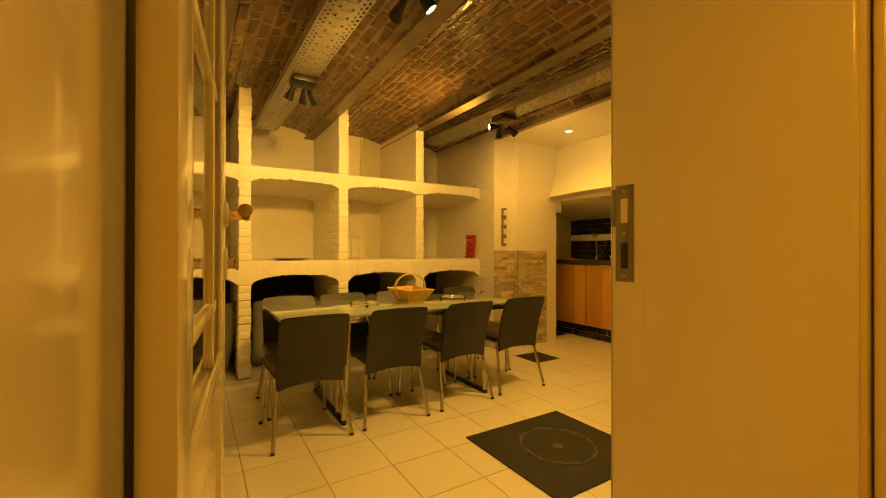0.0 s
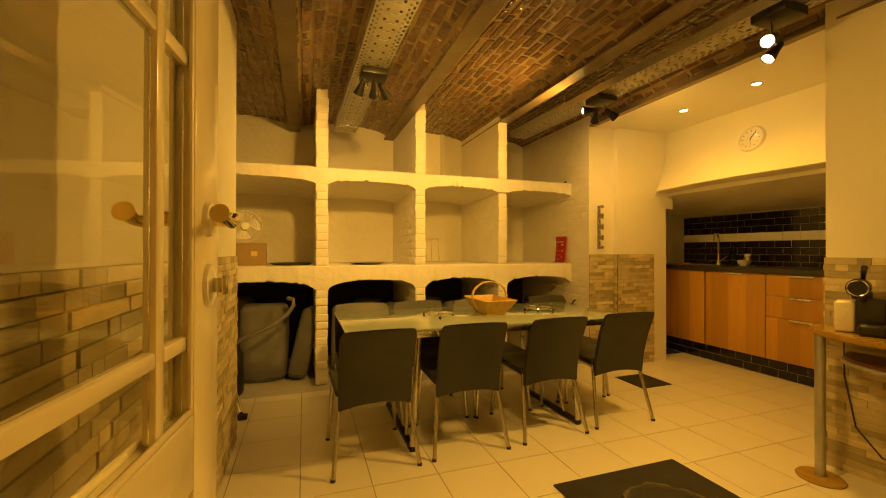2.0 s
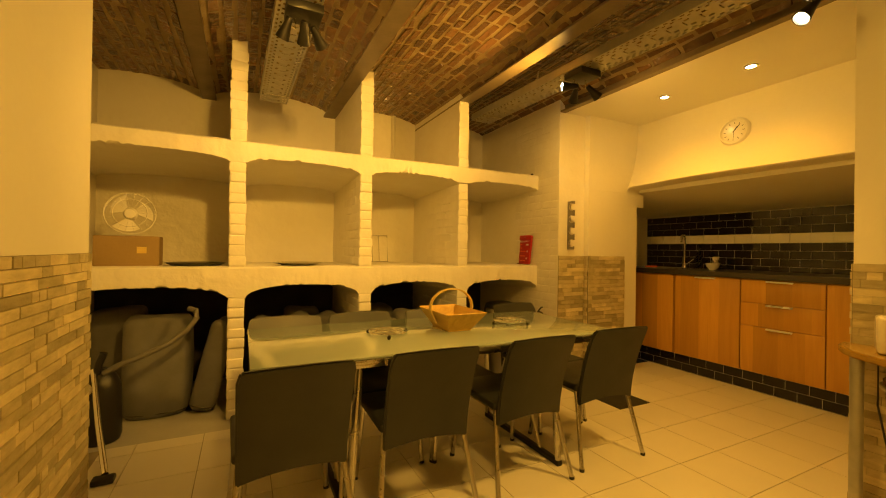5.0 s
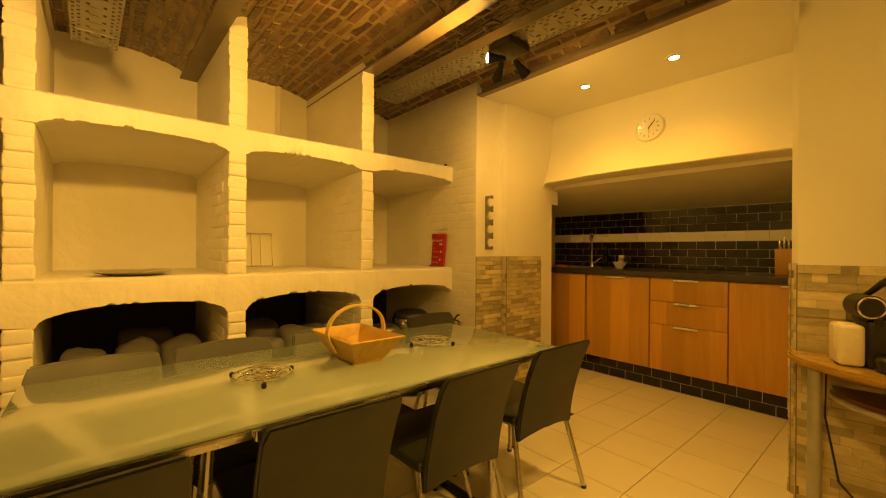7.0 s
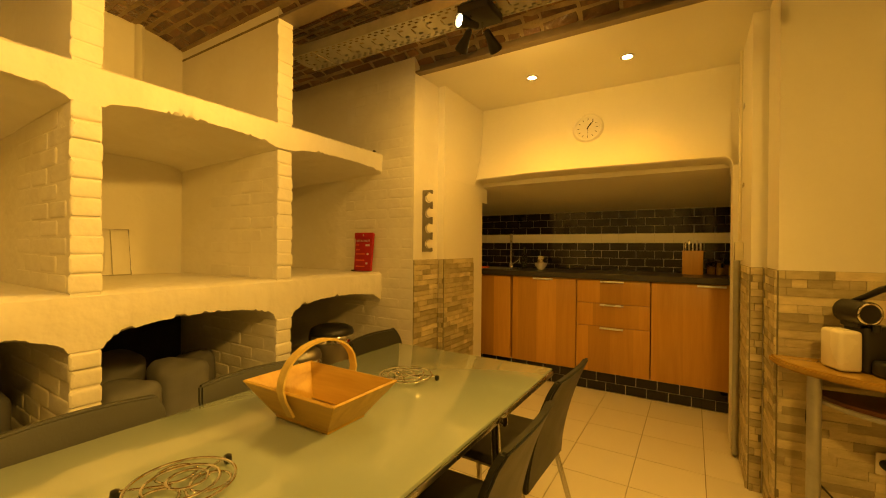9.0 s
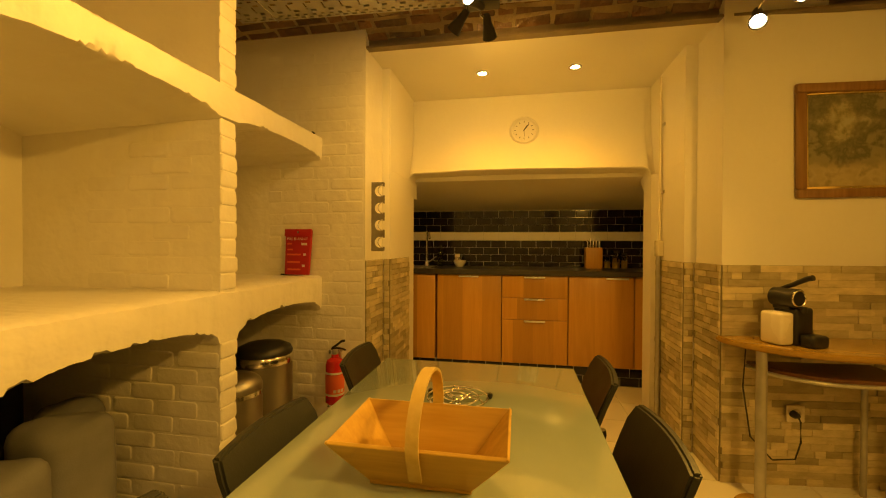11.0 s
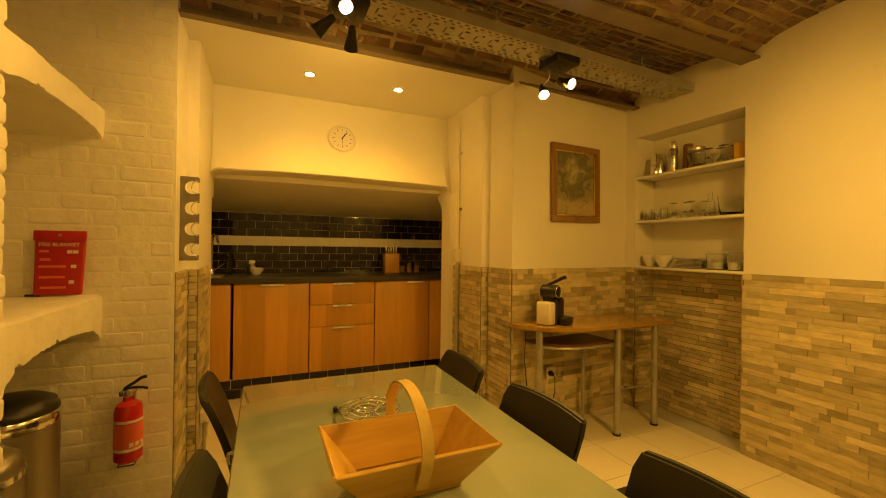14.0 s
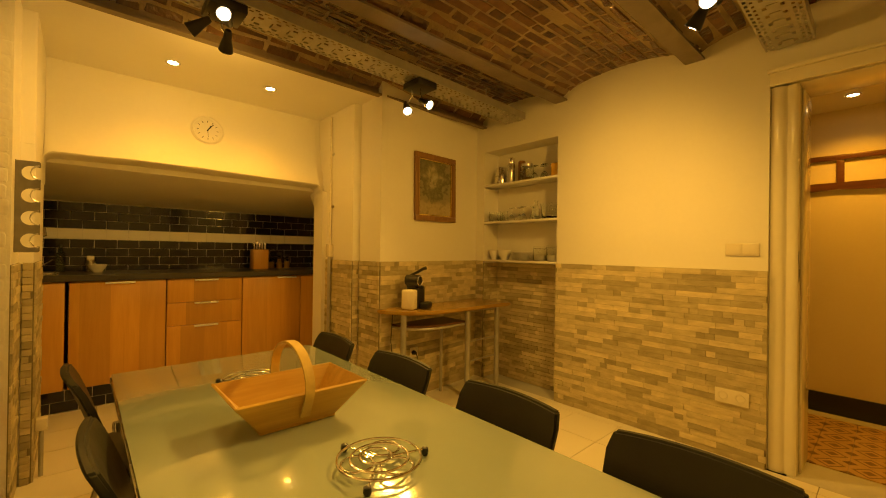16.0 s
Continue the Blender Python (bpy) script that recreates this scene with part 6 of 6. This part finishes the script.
cladding("cladding_niche_east", (3.03, 0.0), (3.03, -0.196), 1.085, "stone strip cladding on the niche side", False, 14)
cladding("cladding_corner", (3.128, 0.0), (3.03, 0.0), DADO, "narrow stone strip cladding in the corner", False, 4)
cladding("cladding_reveal_south", (3.3, 1.18), (3.0, 1.18), DADO, "stone strip cladding on the recess reveal", False, 5)
cladding("cladding_pilaster_south", (3.76, 1.245), (3.3, 1.245), DADO, "stone strip cladding on the pilaster", False, 6)
cladding("cladding_step_south", (3.3, 1.245), (3.3, 1.196), DADO, "stone strip cladding on the pilaster edge", False, 7)
cladding("cladding_reveal_north", (3.0, 3.09), (3.3, 3.09), DADO, "stone strip cladding on the recess reveal", False, 8)
cladding("cladding_pilaster_north", (3.3, 3.035), (3.76, 3.035), DADO, "stone strip cladding on the pilaster", False, 9)
cladding("cladding_step_north", (3.3, 3.074), (3.3, 3.035), DADO, "stone strip cladding on the pilaster edge", False, 10)
cladding("cladding_west", (-0.04, 0.05), (-0.04, 2.5), DADO, "beige and brown stone strip cladding beside the door", False, 11)
cladding("cladding_west_end", (-0.04, 2.5), (-0.16, 2.5), DADO, "stone strip cladding on the wall end", False, 12)

# ---- brick pieces of the shelf posts and the painted wall ----
def brick_mesh(seed):
    r = random.Random(seed)
    bm = bmesh.new()
    rings = []
    skew = [(r.uniform(-0.02, 0.02), r.uniform(-0.05, 0.05), r.uniform(-0.15, 0.15)) for _ in range(8)]
    for ix, iy, z in ((0, 0, 0), (0.012, 0.03, 0.55), (0.035, 0.09, 0.9), (0.09, 0.20, 1.0)):
        hx, hy = 0.5 - ix, 0.5 - iy
        cx, cy = hx - 0.05, hy - 0.12
        q = [(-cx, -hy), (cx, -hy), (hx, -cy), (hx, cy), (cx, hy), (-cx, hy), (-hx, cy), (-hx, -cy)]
        rings.append([bm.verts.new((x + k[0] * z, y + k[1] * z, z + k[2] * z)) for (x, y), k in zip(q, skew)])
    for A, B in zip(rings, rings[1:]):
        for i in range(8):
            j = (i + 1) % 8
            bm.faces.new((A[i], A[j], B[j], B[i]))
    bm.faces.new(rings[-1])
    return mesh_of("brick", bm, M["limewash_brick"], 60)


brick_meshes = [brick_mesh(k) for k in range(6)]
rb = random.Random(21)
for i, (x0, x1) in enumerate(POSTS):
    wall = bpy.data.objects["partition_%d" % (i + 1)]
    for z0, z1 in ((0.0, 0.80), (1.012, 1.705), (1.855, 2.44)):
        n = round((z1 - z0) / 0.066)
        for k in range(n):
            h = (z1 - z0) / n
            w = x1 - x0 - rb.uniform(0.0, 0.010)
            m = facing(((x0 + x1) / 2 + rb.uniform(-0.003, 0.003), FRONT + 0.004, z0 + (k + 0.5) * h + rb.uniform(-0.003, 0.003)), (0, -1, 0), (rb.uniform(-0.03, 0.03), 0, 1))
            piece("brick", brick_meshes[rb.randrange(6)], wall, m, (w, h - 0.003, (0.0075 + rb.uniform(-0.004, 0.005)) * (0.5 if z0 > 1.8 else 1)))
for k in range(34):
    z = (k + 0.5) * 0.0695
    y = 3.10 - (0.11 if k % 2 else 0.0)
    while y < 3.72:
        y0, y1 = max(y, 3.095), min(y + 0.205, 3.72)
        y += 0.215
        if y1 - y0 < 0.04:
            continue
        m = facing((3.0, (y0 + y1) / 2, z + rb.uniform(-0.003, 0.003)), (-1, 0, 0), (0, rb.uniform(-0.015, 0.015), 1))
        piece("brick", brick_meshes[rb.randrange(6)], wall_ne, m, (y1 - y0 - rb.uniform(-0.006, 0.02), 0.064 + rb.uniform(-0.004, 0.004), rb.uniform(0.0004, 0.0036)))
for i, (x0, x1) in enumerate(POSTS):
    wall = bpy.data.objects["partition_%d" % (i + 1)]
    for k in range(10):
        z = 1.045 + k * 0.068
        y = FRONT + 0.03 + (0.10 if k % 2 else 0)
        while y < FRONT + 0.5:
            m = facing((x0 + 0.0062, y + 0.1, z), (-1, 0, 0))
            piece("brick", brick_meshes[rb.randrange(6)], wall, m, (0.20 + rb.uniform(-0.03, 0.008), 0.063 + rb.uniform(-0.006, 0.004), rb.uniform(0.0005, 0.008) * (1 if y < FRONT + 0.28 else 0.35)))
            y += 0.21
    for k in range(11):
        y = FRONT + 0.005 + (0.10 if k % 2 else 0)
        while y < FRONT + 0.62:
            m = facing((x0 + 0.0062, y + 0.1, 0.037 + k * 0.069 + rb.uniform(-0.003, 0.003)), (-1, 0, 0))
            piece("brick", brick_meshes[rb.randrange(6)], wall, m, (0.205 + rb.uniform(-0.03, 0.004), 0.066 + rb.uniform(-0.004, 0.002), rb.uniform(0.002, 0.008)))
            y += 0.213

# ---- tiles of the kitchenette ----
black_mesh = piece_mesh("black_tile", M["black_tile"], 0.05)
white_mesh = piece_mesh("white_tile", M["white_tile"], 0.02)
rows = [(0.983 - 0.0235 + 0.0725 * k, False) for k in range(4)] + [(1.337 + 0.0725 * k, False) for k in range(3)]
for k, (z, w) in enumerate(rows):
    y = 0.724 - (0.075 if k % 2 else 0)
    while y < 3.678:
        y0, y1, za = max(y, 0.724), min(y + 0.15, 3.676), max(z, 0.984)
        y += 0.152
        if y1 - y0 > 0.02:
            piece("tile", black_mesh, splash, facing((4.938, (y0 + y1) / 2, (za + z + 0.0705) / 2), (-1, 0, 0)), (y1 - y0 - 0.002, z + 0.0695 - za, 0.003))
y = 0.724
while y < 3.66:
    piece("tile", white_mesh, splash, facing((4.938, min(y + 0.15, 3.676) / 2 + y / 2, 1.2925), (-1, 0, 0)), (min(0.15, 3.676 - y) - 0.002, 0.083, 0.008))
    y += 0.152
for k in range(2):
    y = 0.73 - (0.075 if k % 2 else 0)
    while y < 3.67:
        y0, y1 = max(y, 0.728), min(y + 0.15, 3.672)
        y += 0.152
        if y1 - y0 > 0.02:
            piece("tile", black_mesh, plinth, facing((4.372, (y0 + y1) / 2, 0.042 + 0.076 * k), (-1, 0, 0)), (y1 - y0 - 0.002, 0.0724, 0.003))

# ---- tiles of the hall ----
hall = bpy.data.objects["hall_floor"]
cement_mesh = piece_mesh("tile", encaustic("encaustic_tile"), 0.01)
for i in range(-6, 12):
    for j in range(6):
        piece("tile", cement_mesh, hall, pose(0.02 + i * 0.16, -0.37 - j * 0.16, 0.0003), (0.158, 0.158, 0.006))

structure("floor_hatch", rbox(3.008, 3.330, 2.430, 2.751, -0.0055, -0.001, 0.0015), M["rubber"], "dark square hatch plate set in the tiled floor", "hatch")

# ---- pieces of the setting ----
tile_mesh = piece_mesh("tile", M["tile"], 0.01)
for i in range(-5, 14):
    for j in range(-5, 6):
        x0, y0 = TX + i * TILE, TY + j * TILE
        x1, y1 = min(x0 + TILE, 4.37), min(y0 + TILE, 3.22)
        x0, y0 = max(x0, -0.16), max(y0, 0.0)
        if x1 - x0 < 0.03 or y1 - y0 < 0.03 or (x0 < -0.05 and y0 > 3.3):
            continue
        if i == 8 and j == 3:
            continue
        ob = piece("tile", tile_mesh, floor, pose((x0 + x1) / 2, (y0 + y1) / 2, -0.008), (x1 - x0 - 0.004, y1 - y0 - 0.004, 0.008))
